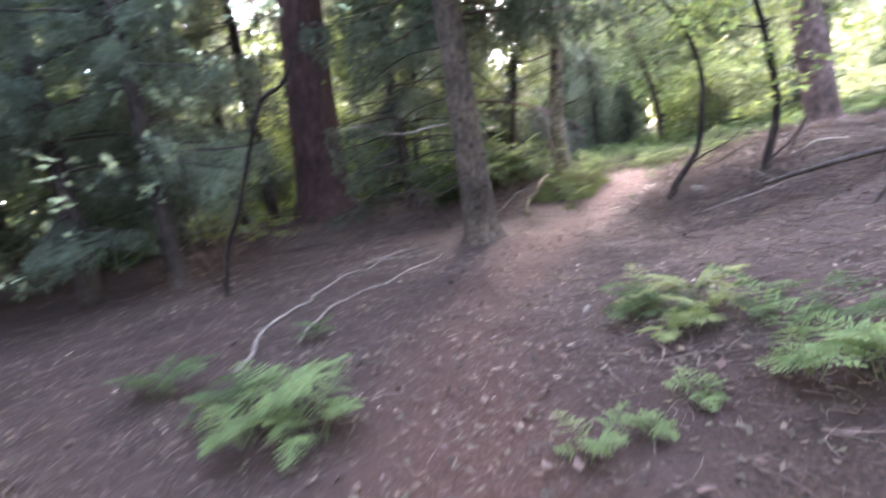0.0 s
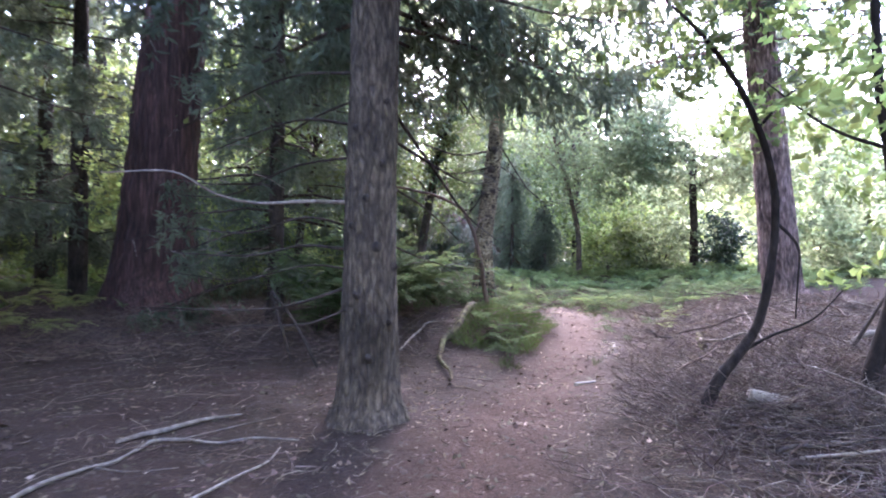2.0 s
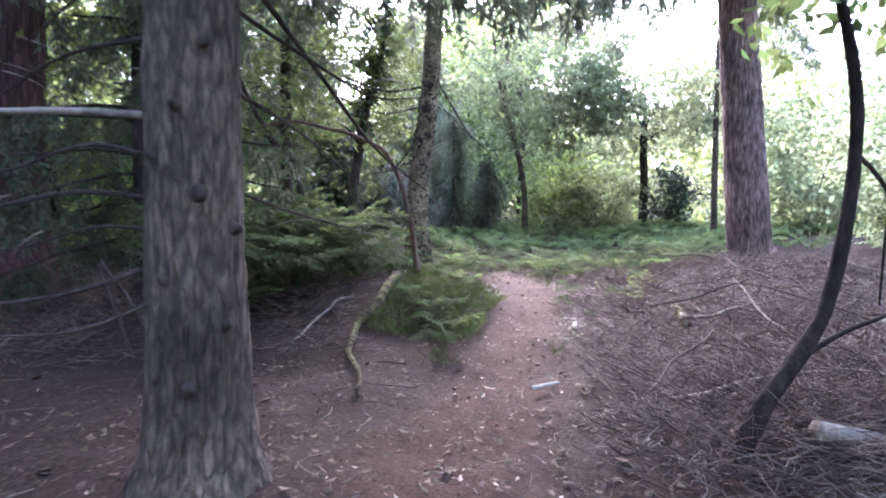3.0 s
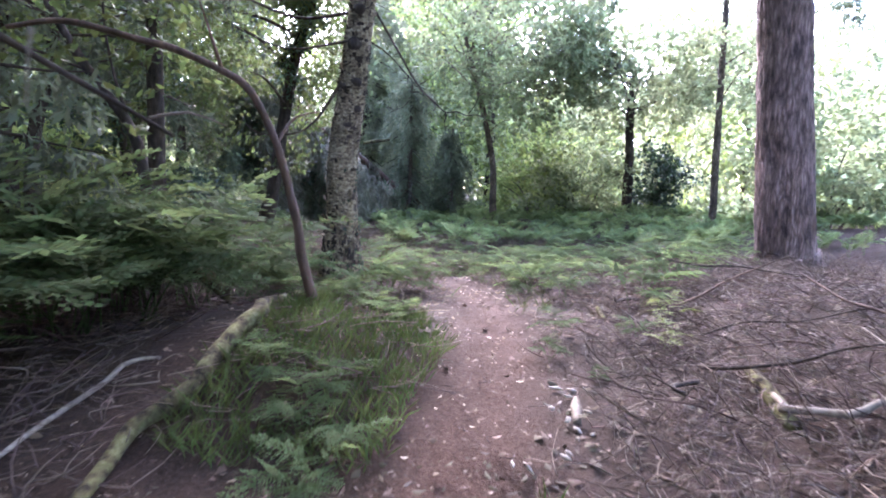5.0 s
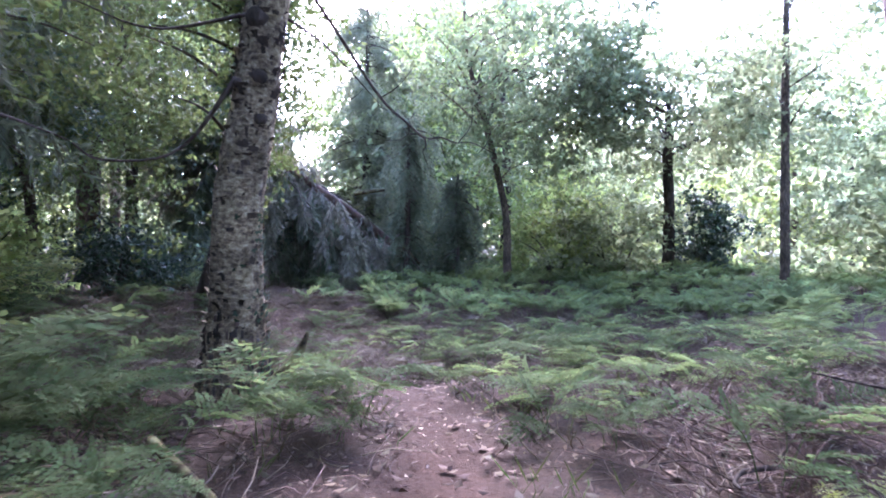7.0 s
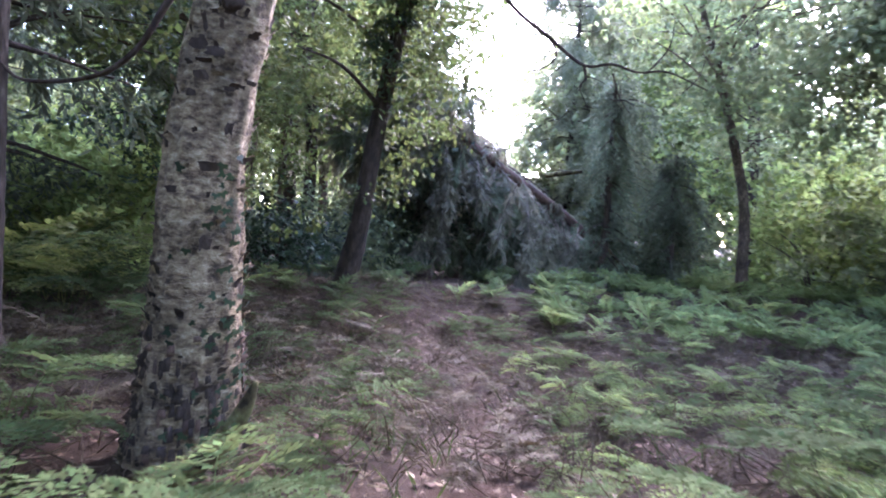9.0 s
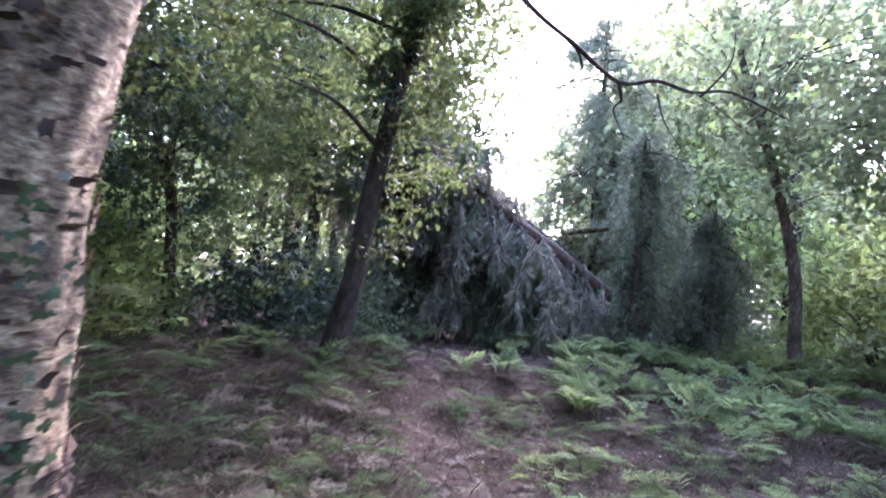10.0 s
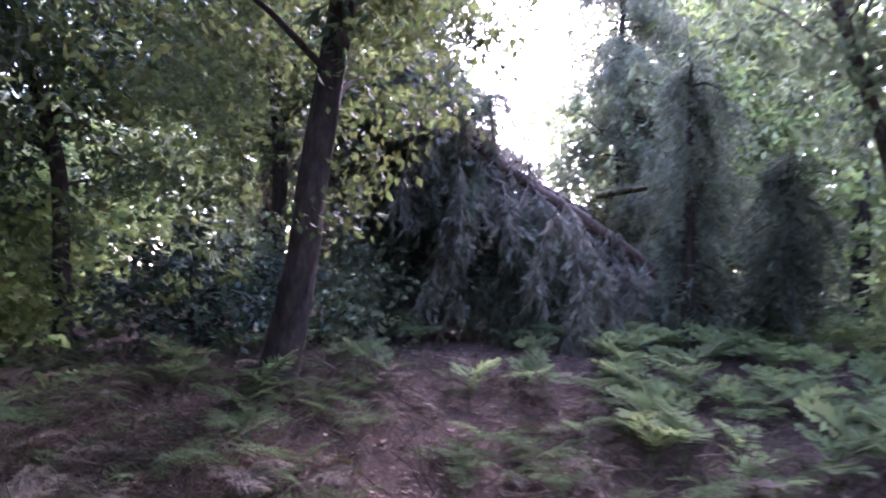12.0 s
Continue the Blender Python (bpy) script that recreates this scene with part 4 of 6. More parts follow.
def leaning_tree():
    b = (1.96, 18.2, floor_z(1.96, 18.2))
    ob = thing("leaning_tree", "leaning dark trunk smothered in ivy and oak leaves", "tree", "", b)
    part("trunk", limb("trunk", [(-0.05, 0, -0.25), (0, 0, 0.05), (0.2, -0.08, 0.92), (0.29, -0.12, 1.6), (0.43, -0.15, 2.5), (0.6, -0.2, 3.4), (0.85, -0.25, 4.3), (1.1, -0.3, 6.0)], [0.2, 0.165, 0.125, 0.115, 0.105, 0.1, 0.09, 0.05], DARK_BARK, 24, 0.07, 0.13, 9, 3.0, 7), ob)
    rng = np.random.default_rng(61)
    for k in range(10):
        h = rng.uniform(1.9, 5)
        q = np.array([0.17 * h, -0.07 * h, h])
        a = rng.uniform(1.5, 4.6)
        e = q + np.array([math.cos(a) * 1.8, math.sin(a) * 1.2, rng.uniform(-0.1, 0.9)])
        part("branch", limb("branch", [q, (q + e) / 2 + np.array([0, 0, 0.15]), e], [0.03, 0.02, 0.006], DARK_BARK, 6, 0.12, 0.1, 9, k), ob)
    c = np.vstack([crown_points(rng, 210, (-1.2, 0.2, 3.9), (2.5, 1.8, 2.6)), crown_points(rng, 100, (0.95, -0.1, 4.2), (0.95, 0.9, 2.6), 0.1)])
    v, f = leaf_cloud(rng, c, 0.28, 100, 0.088, 0.4)
    part("crown", polys("crown", v, f, OLIVE_LEAF), ob)
    ivy = np.array([[0.17 * h + rng.normal(0, 0.11), -0.07 * h + rng.normal(0, 0.11), h] for h in rng.uniform(2.6, 6, 60)])
    v, f = leaf_cloud(rng, ivy, 0.13, 34, 0.1, 0.5)
    part("ivy", polys("ivy", v, f, DARK_LEAF), ob, "dark glossy ivy")


leaning_tree()


def fallen_spruce():
    b = (4.0, 23.6, floor_z(4.0, 23.6))
    ob = thing("fallen_spruce", "fallen spruce propped aslant, its withered branches hanging in curtains", "tree", "", b)
    top, foot = np.array([-2.6, -0.5, 4.4]), np.array([1.55, 0.4, 0.7])
    axis = foot - top
    part("trunk", limb("trunk", [(-2.3, -1.0, 4.05), (-1.2, -1.0, 3.05), (-0.5, -0.95, 2.5), (0.9, -0.7, 1.58), (1.7, -0.4, 1.0), (2.9, 0.0, 0.2)], [0.06, 0.075, 0.085, 0.1, 0.11, 0.13], RUST_WOOD, 16, 0.08, 0.12, 9, 1.0, 7), ob)
    part("broken_limb", limb("broken_limb", [(0.7, -0.8, 2.2), (1.05, -0.75, 2.27), (1.45, -0.7, 2.33)], [0.05, 0.055, 0.035], MOSSY_BARK, 10, 0.06, 0.12, 9, 2.0), ob)
    part("broken_limb", limb("broken_limb", [(1.75, -1.6, 0.95), (2.1, -1.65, 0.6), (2.55, -1.7, 0.1)], [0.03, 0.035, 0.04], MOSSY_BARK, 10, 0.06, 0.12, 9, 5.0), ob)
    rng = np.random.default_rng(71)
    green, dry = [], []
    for k in range(95):
        u = rng.uniform(0.0, 0.95)
        q = top + axis * u
        a = rng.uniform(3.3, 6.1) if u < 0.12 else rng.choice([rng.uniform(2.7, 3.7), rng.uniform(5.6, 6.8), rng.uniform(0.6, 2.5)])
        way = np.array([math.cos(a), math.sin(a), rng.uniform(-0.7, -0.1) if u > 0.3 else rng.uniform(-0.4, 0.3)])
        line, lv = spray(rng, q, way, rng.uniform(0.9, 2.4), 0.065, 0.55, 1.5, 0.3)
        part("branch", limb("branch", line, np.linspace(0.02, 0.004, len(line)), DEAD_WOOD if k % 3 == 0 else DARK_BARK, 4, 0.4), ob)
        (dry if rng.random() < 0.6 else green).append(lv)
    # withered sprigs hanging from the trunk, their highlights put into the pale colour, and the dark ones under it
    for k in range(40):
        u = rng.uniform(0.0, 0.95)
        q = np.array([-2.3, -1.0, 3.95]) + np.array([4.0, 0.1, -2.95]) * u + rng.normal(0, 0.05, 3)
        a = rng.uniform(3.4, 6.0)
        line, lv = spray(rng, q - np.array([0, 0, 0.15]), (0.75 * math.cos(a), 0.75 * math.sin(a), -0.5), rng.uniform(0.5, 1.7), 0.06, 0.35, rng.uniform(0.6, 1.3), 0.28)
        part("branch", limb("branch", line, np.linspace(0.014, 0.003, len(line)), DEAD_WOOD, 4, 0.4), ob)
        (dry if rng.random() < 0.75 else green).append(lv)
    for k in range(14):
        u = rng.uniform(0.05, 0.9)
        q = np.array([-2.3, -1.0, 4.0]) + np.array([4.0, 0.5, -3.0]) * u
        a = rng.uniform(0, 6.283)
        e = q + np.array([math.cos(a), math.sin(a) - 0.5, rng.uniform(-0.4, 0.8)]) * rng.uniform(0.12, 0.5)
        part("stub", limb("stub", [q, (q + e) / 2, e], [0.025, 0.016, 0.006], DARK_BARK, 5, 0.1), ob)
    # curtains that hang down to the ground on the near side
    for k in range(85):
        u, w = rng.uniform(-0.15, 0.95), rng.uniform(0.0, 0.75)
        q = np.array([-2.3, -1.0, 3.9]) + np.array([4.0, 0.1, -2.95]) * u
        q = np.array([q[0] + rng.normal(0, 0.2), -1.0 + rng.normal(-0.1, 0.35), min(q[2], 3.6) * (1 - w) + 0.35 * w])
        a = rng.uniform(2.9, 6.5)
        line, lv = spray(rng, q, (0.7 * math.cos(a), 0.6 * math.sin(a), -0.55), rng.uniform(0.6, 1.5), 0.065, 0.4, rng.uniform(0.8, 1.4), 0.28)
        part("branch", limb("branch", line, np.linspace(0.012, 0.003, len(line)), DARK_BARK if k % 2 else DEAD_WOOD, 4, 0.4), ob)
        (dry if rng.random() < 0.55 else green).append(lv)
    for leafage, m, nm in ((green, NEEDLES, "foliage"), (dry, DRY_NEEDLES, "withered_foliage")):
        v, f = joined(leafage)
        part(nm, polys(nm, v, f, m), ob)


fallen_spruce()

for label, x, y, h, first, n, ln, seed, leaf, hang, drop in [
    ("slim dark spruce with hanging branches beside the fallen trunk", 5.85, 22.0, 5.6, 0.2, 40, 0.55, 72, NEEDLES, 1.5, 0.8),
    ("low bushy dark spruce with drooping tips", 7.05, 22.0, 3.6, 0.5, 36, 0.72, 73, NEEDLES, 1.4, 0.7),
    ("grey-green young spruce behind the fallen trunk", 6.3, 24.2, 6.4, 0.3, 36, 1.2, 71, PALE_NEEDLES, 1.5, 0.7),
    ("tall dark spruce with hanging curtains of branches", 1.5, 23.4, 10.5, 0.5, 84, 1.6, 70, NEEDLES, 1.6, 0.75),
    ("tall pale-green spruce behind the fallen trunk", 5.6, 27.5, 13.0, 0.6, 90, 2.3, 74, PALE_NEEDLES, 1.3, 0.6),
]:
    spruce("spruce_tree", label, (x, y, floor_z(x, y)), h, 0.06 + 0.005 * h, first, n, ln, seed, DARK_BARK, leaf, hang=hang, drop=drop, sides=8, ridges=0, top=h * 0.66)

broadleaf_tree("oak_tree", "slender oak with olive leaves hanging over the bracken", (-0.9, 15.2, floor_z(-0.9, 15.2)), [(0, 0, -0.2), (0.05, 0, 1.4), (0.3, 0.1, 2.8), (0.4, 0.2, 5.2)], [0.1, 0.08, 0.07, 0.03], (0.5, 0.3, 4.3), (2.6, 2.2, 2.1), 120, 52, 0.11, OLIVE_LEAF, DARK_BARK, 57, 22, 0.34)
broadleaf_tree("hazel_tree", "leafy green hazel behind the spruces", (-2.9, 14.4, floor_z(-2.9, 14.4)), [(0, 0, -0.2), (0.1, 0, 1.2), (-0.1, 0.1, 2.4), (0, 0.1, 4.0)], [0.08, 0.07, 0.05, 0.02], (0, 0, 2.9), (1.9, 1.6, 2.1), 110, 55, 0.13, BRIGHT_LEAF, DARK_BARK, 58, 16, 0.32)
broadleaf_tree("holly_tree", "dark-leaved holly tree leaning in the shade", (-0.35, 18.6, floor_z(-0.35, 18.6)), [(0, 0, -0.2), (-0.1, 0, 1.0), (-0.2, 0, 1.9), (-0.7, 0.1, 3.0), (-1.0, 0.1, 4.2)], [0.09, 0.075, 0.07, 0.055, 0.03], (-0.5, 0, 3.0), (1.3, 1.1, 1.5), 90, 60, 0.1, DARK_LEAF, DARK_BARK, 54, 14, 0.28)
broadleaf_tree("oak_tree", "straight dark oak stem under a high olive crown", (-1.2, 24.0, floor_z(-1.2, 24.0)), [(0, 0, -0.2), (0, 0, 2.5), (0.1, 0, 5), (0, 0, 9)], [0.16, 0.13, 0.11, 0.04], (-0.4, 0, 6.0), (3.2, 2.2, 3.0), 150, 50, 0.17, OLIVE_LEAF, DARK_BARK, 55, 16, 0.42)
broadleaf_tree("oak_tree", "leafy oak with a dense olive crown behind the holly", (0.0, 21.8, floor_z(0.0, 21.8)), [(0, 0, -0.2), (0.1, 0, 2.2), (-0.1, 0, 4.4), (0, 0, 7.4)], [0.13, 0.11, 0.09, 0.03], (-0.1, 0, 5.0), (2.4, 1.8, 2.7), 210, 54, 0.13, OLIVE_LEAF, DARK_BARK, 59, 18, 0.38)
broadleaf_tree("ash_tree", "slim grey-stemmed young tree with feathery leaves", (12.1, 17.5, floor_z(12.1, 17.5)), [(0, 0, -0.2), (-0.05, 0, 2), (-0.1, 0, 5), (-0.1, 0, 8)], [0.09, 0.08, 0.06, 0.02], (0.3, 0, 5.6), (1.9, 1.8, 3.0), 150, 46, 0.13, GREEN_LEAF, GREY_BARK, 56, 10, 0.34)

# bushes
def bush(label, base, radii, clumps, per, size, leaf, seed, group=""):
    rng = np.random.default_rng(seed)
    ob = thing("bush", label, "bush", group, base)
    pts = crown_points(rng, clumps, (0, 0, radii[2] * 0.85), radii, 0.2)
    pts[:, 2] = np.maximum(pts[:, 2], 0.12)
    for p in pts[:7]:
        part("stem", limb("stem", [(p[0] * 0.1, p[1] * 0.1, -0.1), (p[0] * 0.4, p[1] * 0.4, p[2] * 0.6), p], [0.03, 0.022, 0.006], DARK_BARK, 5, 0.2), ob)
    v, f = leaf_cloud(rng, pts, 0.24 + 0.06 * radii[0], int(per * 1.2), size * 1.4, 0.3)
    part("foliage", polys("foliage", v, f, leaf), ob)
    return ob


# bushes meant as sunlit get a brighter leaf colour in place of sunlight
for label, x, y, radii, n, per, size, leaf, seed in [
    ("dark ivy-covered stump under the small tree", 13.4, 21.3, (0.95, 0.8, 1.25), 80, 40, 0.1, DARK_LEAF, 81),
    ("mixed green holly bush under the small tree", 11.0, 21.6, (2.0, 1.2, 1.25), 100, 36, 0.1, GREEN_LEAF, 82),
    ("bright green hazel bush behind the bracken", 9.9, 22.4, (1.4, 1.0, 1.25), 70, 34, 0.11, BRIGHT_LEAF, 83),
    ("bluish-green rhododendron bush beyond the pine", 14.5, 16.6, (2.0, 2.0, 1.7), 110, 46, 0.12, GREEN_LEAF, 84),
    ("bluish-green rhododendron bush at the wood's edge", 12.0, 11.6, (1.3, 1.6, 1.3), 80, 42, 0.11, GREEN_LEAF, 85),
    ("bright green hazel bush in a clearing", -6.8, 23.5, (3.0, 1.8, 1.9), 150, 44, 0.12, BRIGHT_LEAF, 87),
    ("sunlit bright green bush beyond the young trees", 12.5, 26.5, (2.4, 1.5, 1.8), 110, 40, 0.13, BRIGHT_LEAF, 90),
    ("bright green hazel bush behind the birch", -2.4, 19.2, (1.7, 1.2, 1.3), 110, 46, 0.1, BRIGHT_LEAF, 64),
    # the dark leaf colour of these brambles stands in for canopy shade
    ("low bramble thicket under the holly, shade put into its colour", 0.4, 19.6, (1.3, 0.8, 0.7), 80, 40, 0.075, DARK_LEAF, 65),
    ("bright green hazel growth, sunlight put into its colour", -0.9, 17.8, (1.2, 0.8, 0.75), 70, 40, 0.08, BRIGHT_LEAF, 66),
    ("low green bramble thicket behind the leaning tree", 0.9, 21.2, (1.4, 0.8, 0.9), 80, 40, 0.08, GREEN_LEAF, 67),
    ("bright green bramble thicket beside the holly", -2.6, 18.0, (1.5, 0.9, 1.0), 90, 40, 0.08, BRIGHT_LEAF, 68),
    ("yellow-green bush in a clearing, sunlight put into its colour", -4.6, 21.6, (2.2, 1.3, 1.3), 110, 42, 0.11, BRIGHT_LEAF, 62),
    ("green thicket behind the young spruces", 7.6, 26.2, (2.2, 1.1, 1.0), 80, 40, 0.12, GREEN_LEAF, 61),
    ("green thicket behind the fallen trunk", 4.6, 28.4, (2.4, 1.1, 1.1), 80, 40, 0.12, GREEN_LEAF, 60),
    ("olive thicket at the wood's edge", -7.6, 3.4, (2.0, 1.5, 1.5), 90, 40, 0.1, OLIVE_LEAF, 78),
    ("olive thicket in the depth of the wood", -10.5, 5.2, (2.0, 1.8, 1.9), 90, 40, 0.12, OLIVE_LEAF, 79),
    ("dark holly thicket under the spruces", -9.0, 7.4, (1.8, 1.4, 1.4), 90, 40, 0.1, DARK_LEAF, 75),
    ("green thicket at the spruces' feet", -7.6, 11.6, (1.8, 1.2, 1.2), 80, 40, 0.1, OLIVE_LEAF, 76),
    ("green thicket in the depth of the wood", -10.5, 13.0, (2.2, 1.4, 1.9), 90, 40, 0.12, GREEN_LEAF, 77),
    ("dark root mass overgrown with ivy", 2.1, 22.9, (1.3, 0.8, 1.9), 130, 46, 0.08, DARK_LEAF, 88),
    ("bright green hazel bush behind the spruces", -7.5, 19.0, (2.6, 1.6, 1.8), 110, 40, 0.13, BRIGHT_LEAF, 89),
]:
    bush(label, (x, y, floor_z(x, y)), radii, n, per, size, leaf, seed)

# the wood all round: four kinds of tree, repeated
def far_tree(seed, height, radii, leaf, size, per, clumps, bark):
    return broadleaf_tree("woodland_tree", "leafy broadleaved tree of the wood behind", (0, 0, 0), [(0, 0, -0.3), (0.1, 0, height * 0.3), (-0.1, 0.1, height * 0.6), (0.1, 0, height * 0.92)], [0.17, 0.14, 0.1, 0.03], (0, 0, height * 0.58), (radii[0], radii[0], height * 0.42), clumps, per, size, leaf, bark, seed, 8, radii[1], "woodland trees", 0.06, 8)


KINDS = [
    far_tree(91, 9.5, (3.4, 0.5), BRIGHT_LEAF, 0.23, 46, 140, DARK_BARK),
    far_tree(92, 11.0, (3.2, 0.5), GREEN_LEAF, 0.23, 46, 150, GREY_BARK),
    far_tree(93, 6.5, (2.8, 0.45), GREEN_LEAF, 0.21, 46, 130, DARK_BARK),
    far_tree(94, 13.0, (3.6, 0.55), OLIVE_LEAF, 0.23, 46, 160, GREY_BARK),
]
rng = np.random.default_rng(95)
for x, y in [(-9.0, 9.2), (-10.2, 11.8), (-8.2, 16.2), (-9.6, 18.8), (-1.6, 24.6), (-1.9, 28.5), (9.3, 33.0), (12.0, 35.0), (9.8, 40.0), (14.0, 41.0)]:
    copy_thing(KINDS[3], pose(x, y, float(lie(x, y)), 0, 0, 50 * x))
# unseen trees added behind and beside the camera to hold off sky light
for k, (x, y) in enumerate([(-5.6, -1.8), (-6.0, -4.5), (5.5, -6.5), (9.5, 1.0), (11.5, 3.0), (14.5, 7.0), (8.5, -4.0), (-8.5, -2.0), (13.0, -3.0), (-4.5, -10.0), (2.0, -13.0)]):
    copy_thing(KINDS[(k % 2) * 2 + 1 if k % 3 else 3], pose(x, y, float(lie(x, y)), 0, 0, 70 * k))
spots = []
first_use = [True] * 4
for k in range(210):
    a = math.radians(rng.uniform(-180, 180))
    d = rng.uniform(19, 40)
    x, y = 3.5 + math.sin(a) * d, 9 + math.cos(a) * d
    az = math.degrees(a)
    if abs(az) > 100 and k % 3:
        continue
    if any((x - p) ** 2 + (y - q) ** 2 < 9 for p, q in spots):
        continue
    spots.append((x, y))
    low = 22 < az < 44 or 48 < az < 62
    if -12 < az < 6 and d < 33 or low and d < 24:
        continue
    low = low or -12 < az < 6
    kind = 2 if low else int(rng.integers(0, 4))
    s = rng.uniform(0.8, 1.15) if not low else rng.uniform(0.7, 0.95)
    m = pose(x, y, float(lie(x, y)), 0, 0, rng.uniform(0, 360)) @ Matrix.Diagonal((s, s, s, 1))
    if first_use[kind]:
        KINDS[kind].matrix_basis = m
        first_use[kind] = False
    else:
        c = copy_thing(KINDS[kind], pose(x, y, float(lie(x, y)), 0, 0, rng.uniform(0, 360)))
        c.scale = (s, s, s)


# the wood beyond, where no single tree can be told from the next
def far_wood(name, label, n, leaf, seed, near, far, size, top, bottom=0.0):
    r = np.random.default_rng(seed)
    az = r.uniform(-180, 180, n)
    d = r.uniform(near, far, n)
    keep = (np.abs(az) < 95) | (r.random(n) < 0.4)
    az, d = az[keep], d[keep]
    x, y = 3.5 + np.sin(np.radians(az)) * d, 9 + np.cos(np.radians(az)) * d
    lump = np.array([noise.noise(Vector((a * 0.09, b * 0.35, seed))) for a, b in zip(az, d)])
    crest = np.interp(az, [-180, -30, -14, -10, 4, 9, 18, 24, 42, 46, 49, 62, 70, 180], np.array([1.5, 1.5, 1.2, 0.34, 0.34, 1.3, 1.3, 0.62, 0.62, 0.9, 0.75, 0.75, 1, 1])) * top * (1 + 0.5 * lump)
    c = np.stack([x, y, bottom + (crest - bottom) * r.random(len(x)) ** 0.8], 1)
    v, f = leaf_cloud(r, c, 0.6, 16, size, 0.3)
    tagged(new(name, polys(name, v, f, leaf)), label, "wood", kind="stuff")


far_wood("far_wood", "leafy wall of the wood further off", 11000, GREEN_LEAF, 96, 26, 46, 0.36, 14)
far_wood("far_wood", "pale green wood closing the distance", 6400, GREEN_LEAF, 94, 46, 62, 0.95, 15)
# brighter leaves: the distance's sunlit haze is put into their colour
far_wood("far_wood", "foliage further off in a sunlit leaf colour", 4200, BRIGHT_LEAF, 97, 24, 44, 0.36, 8.5)
far_wood("undergrowth", "leafy undergrowth under the far trees", 4200, GREEN_LEAF, 98, 18, 36, 0.26, 4.2)
far_wood("undergrowth", "bright young undergrowth under the far trees", 1300, BRIGHT_LEAF, 99, 18, 32, 0.22, 2.8)
far_wood("undergrowth", "low hedge of leaves closing the wood's floor", 6200, GREEN_LEAF, 100, 36, 52, 0.5, 6.5)


# ---- bracken, litter and dead wood ----
def frond_mesh(seed, length=0.8, pairs=11, leaf=FERN, fine=True, flat=1.5):
    """A bracken frond: a bare upright stalk that bends over into a broad toothed blade; flat: how far over its tip leans."""
    rng = np.random.default_rng(seed)
    k_line = 12 if fine else 7
    s = np.linspace(0, 1, k_line)
    bend = np.clip((s - 0.18) / 0.5, 0, 1)
    lean = 0.18 + (flat - 0.18) * bend * bend * (3 - 2 * bend)
    step = length / (k_line - 1)
    run = np.concatenate([[0], np.cumsum(np.sin(lean[:-1]) * step)])
    rise = np.concatenate([[0], np.cumsum(np.cos(lean[:-1]) * step)])
    mid = np.stack([0.03 * np.sin(s * 3 + seed), run, rise], 1)
    pieces = [tube(mid, np.linspace(0.005, 0.0012, k_line), 3, 0.2)]
    for k in range(pairs):
        u = 0.36 + 0.63 * (k / pairs) ** 0.92
        p = np.array([np.interp(u, s, mid[:, c]) for c in range(3)])
        q = np.array([np.interp(min(1, u + 0.02), s, mid[:, c]) for c in range(3)])
        t = (q - p) / (np.linalg.norm(q - p) + 1e-9)
        ln = length * 0.38 * ((1 - u) / 0.64) ** 0.8 * rng.uniform(0.85, 1.1) * (0.85 if k == 0 else 1) + 0.015
        for sgn in (-1, 1):
            d = np.array([sgn * 0.93, 0.0, 0.1]) + t * 0.36 + rng.normal(0, 0.1, 3)
            d /= np.linalg.norm(d)
            w = np.cross(d, [rng.normal(0, 0.35), rng.normal(0, 0.35), 1.0])
            w /= np.linalg.norm(w)
            if fine:
                m = max(3, int(ln / 0.03))
                a = np.linspace(0.04, 0.97, m)
                base = p + np.outer(a * ln, d) + np.outer(-0.22 * ln * a ** 2, [0, 0, 1])
                wid = (0.026 * (1 - a) ** 0.6 + 0.006) * (length / 0.8) * rng.uniform(0.8, 1.2, m)
                for sg in (-1, 1):
                    pieces.append(blades(base, unit(np.tile(w * sg, (m, 1)) + d * 0.45 + rng.normal(0, 0.22, (m, 3))), np.tile(d, (m, 1)), wid, np.full(m, ln / m * 1.3), 0.05))
            else:
                pieces.append(blades(p[None], d[None], w[None], np.array([ln]), np.array([0.06]), 0.1))
    v, f = joined(pieces)
    return polys("frond", v, f, leaf)


FRONDS = {leaf.name: [frond_mesh(s, rng_len, 11, leaf, True, flat) for s, rng_len, flat in ((1, 0.85, 1.35), (2, 1.0, 1.2), (3, 0.75, 1.65))] for leaf in (FERN, LIGHT_FERN, YELLOW_FERN, DEAD_FERN)}


def fern(x, y, seed, size=1.0, leaf=FERN, count=6, tall=0.0, label="green bracken fern with arching toothed fronds", group="bracken ferns"):
    rng = np.random.default_rng(seed)
    ob = thing("fern", label, "fern", group, (x, y, floor_z(x, y) - 0.02))
    for k in range(count):
        me = FRONDS[leaf.name][int(rng.integers(0, 3))]
        fr = part("frond", me, ob)
        fr.matrix_basis = pose(rng.normal(0, 0.03), rng.normal(0, 0.03), 0, tall + rng.uniform(-26, 4), rng.uniform(-16, 16), 360 * k / count + rng.uniform(-35, 35)) @ Matrix.Diagonal((*[size * rng.uniform(0.7, 1.25)] * 3, 1))
    return ob


rng = np.random.default_rng(101)
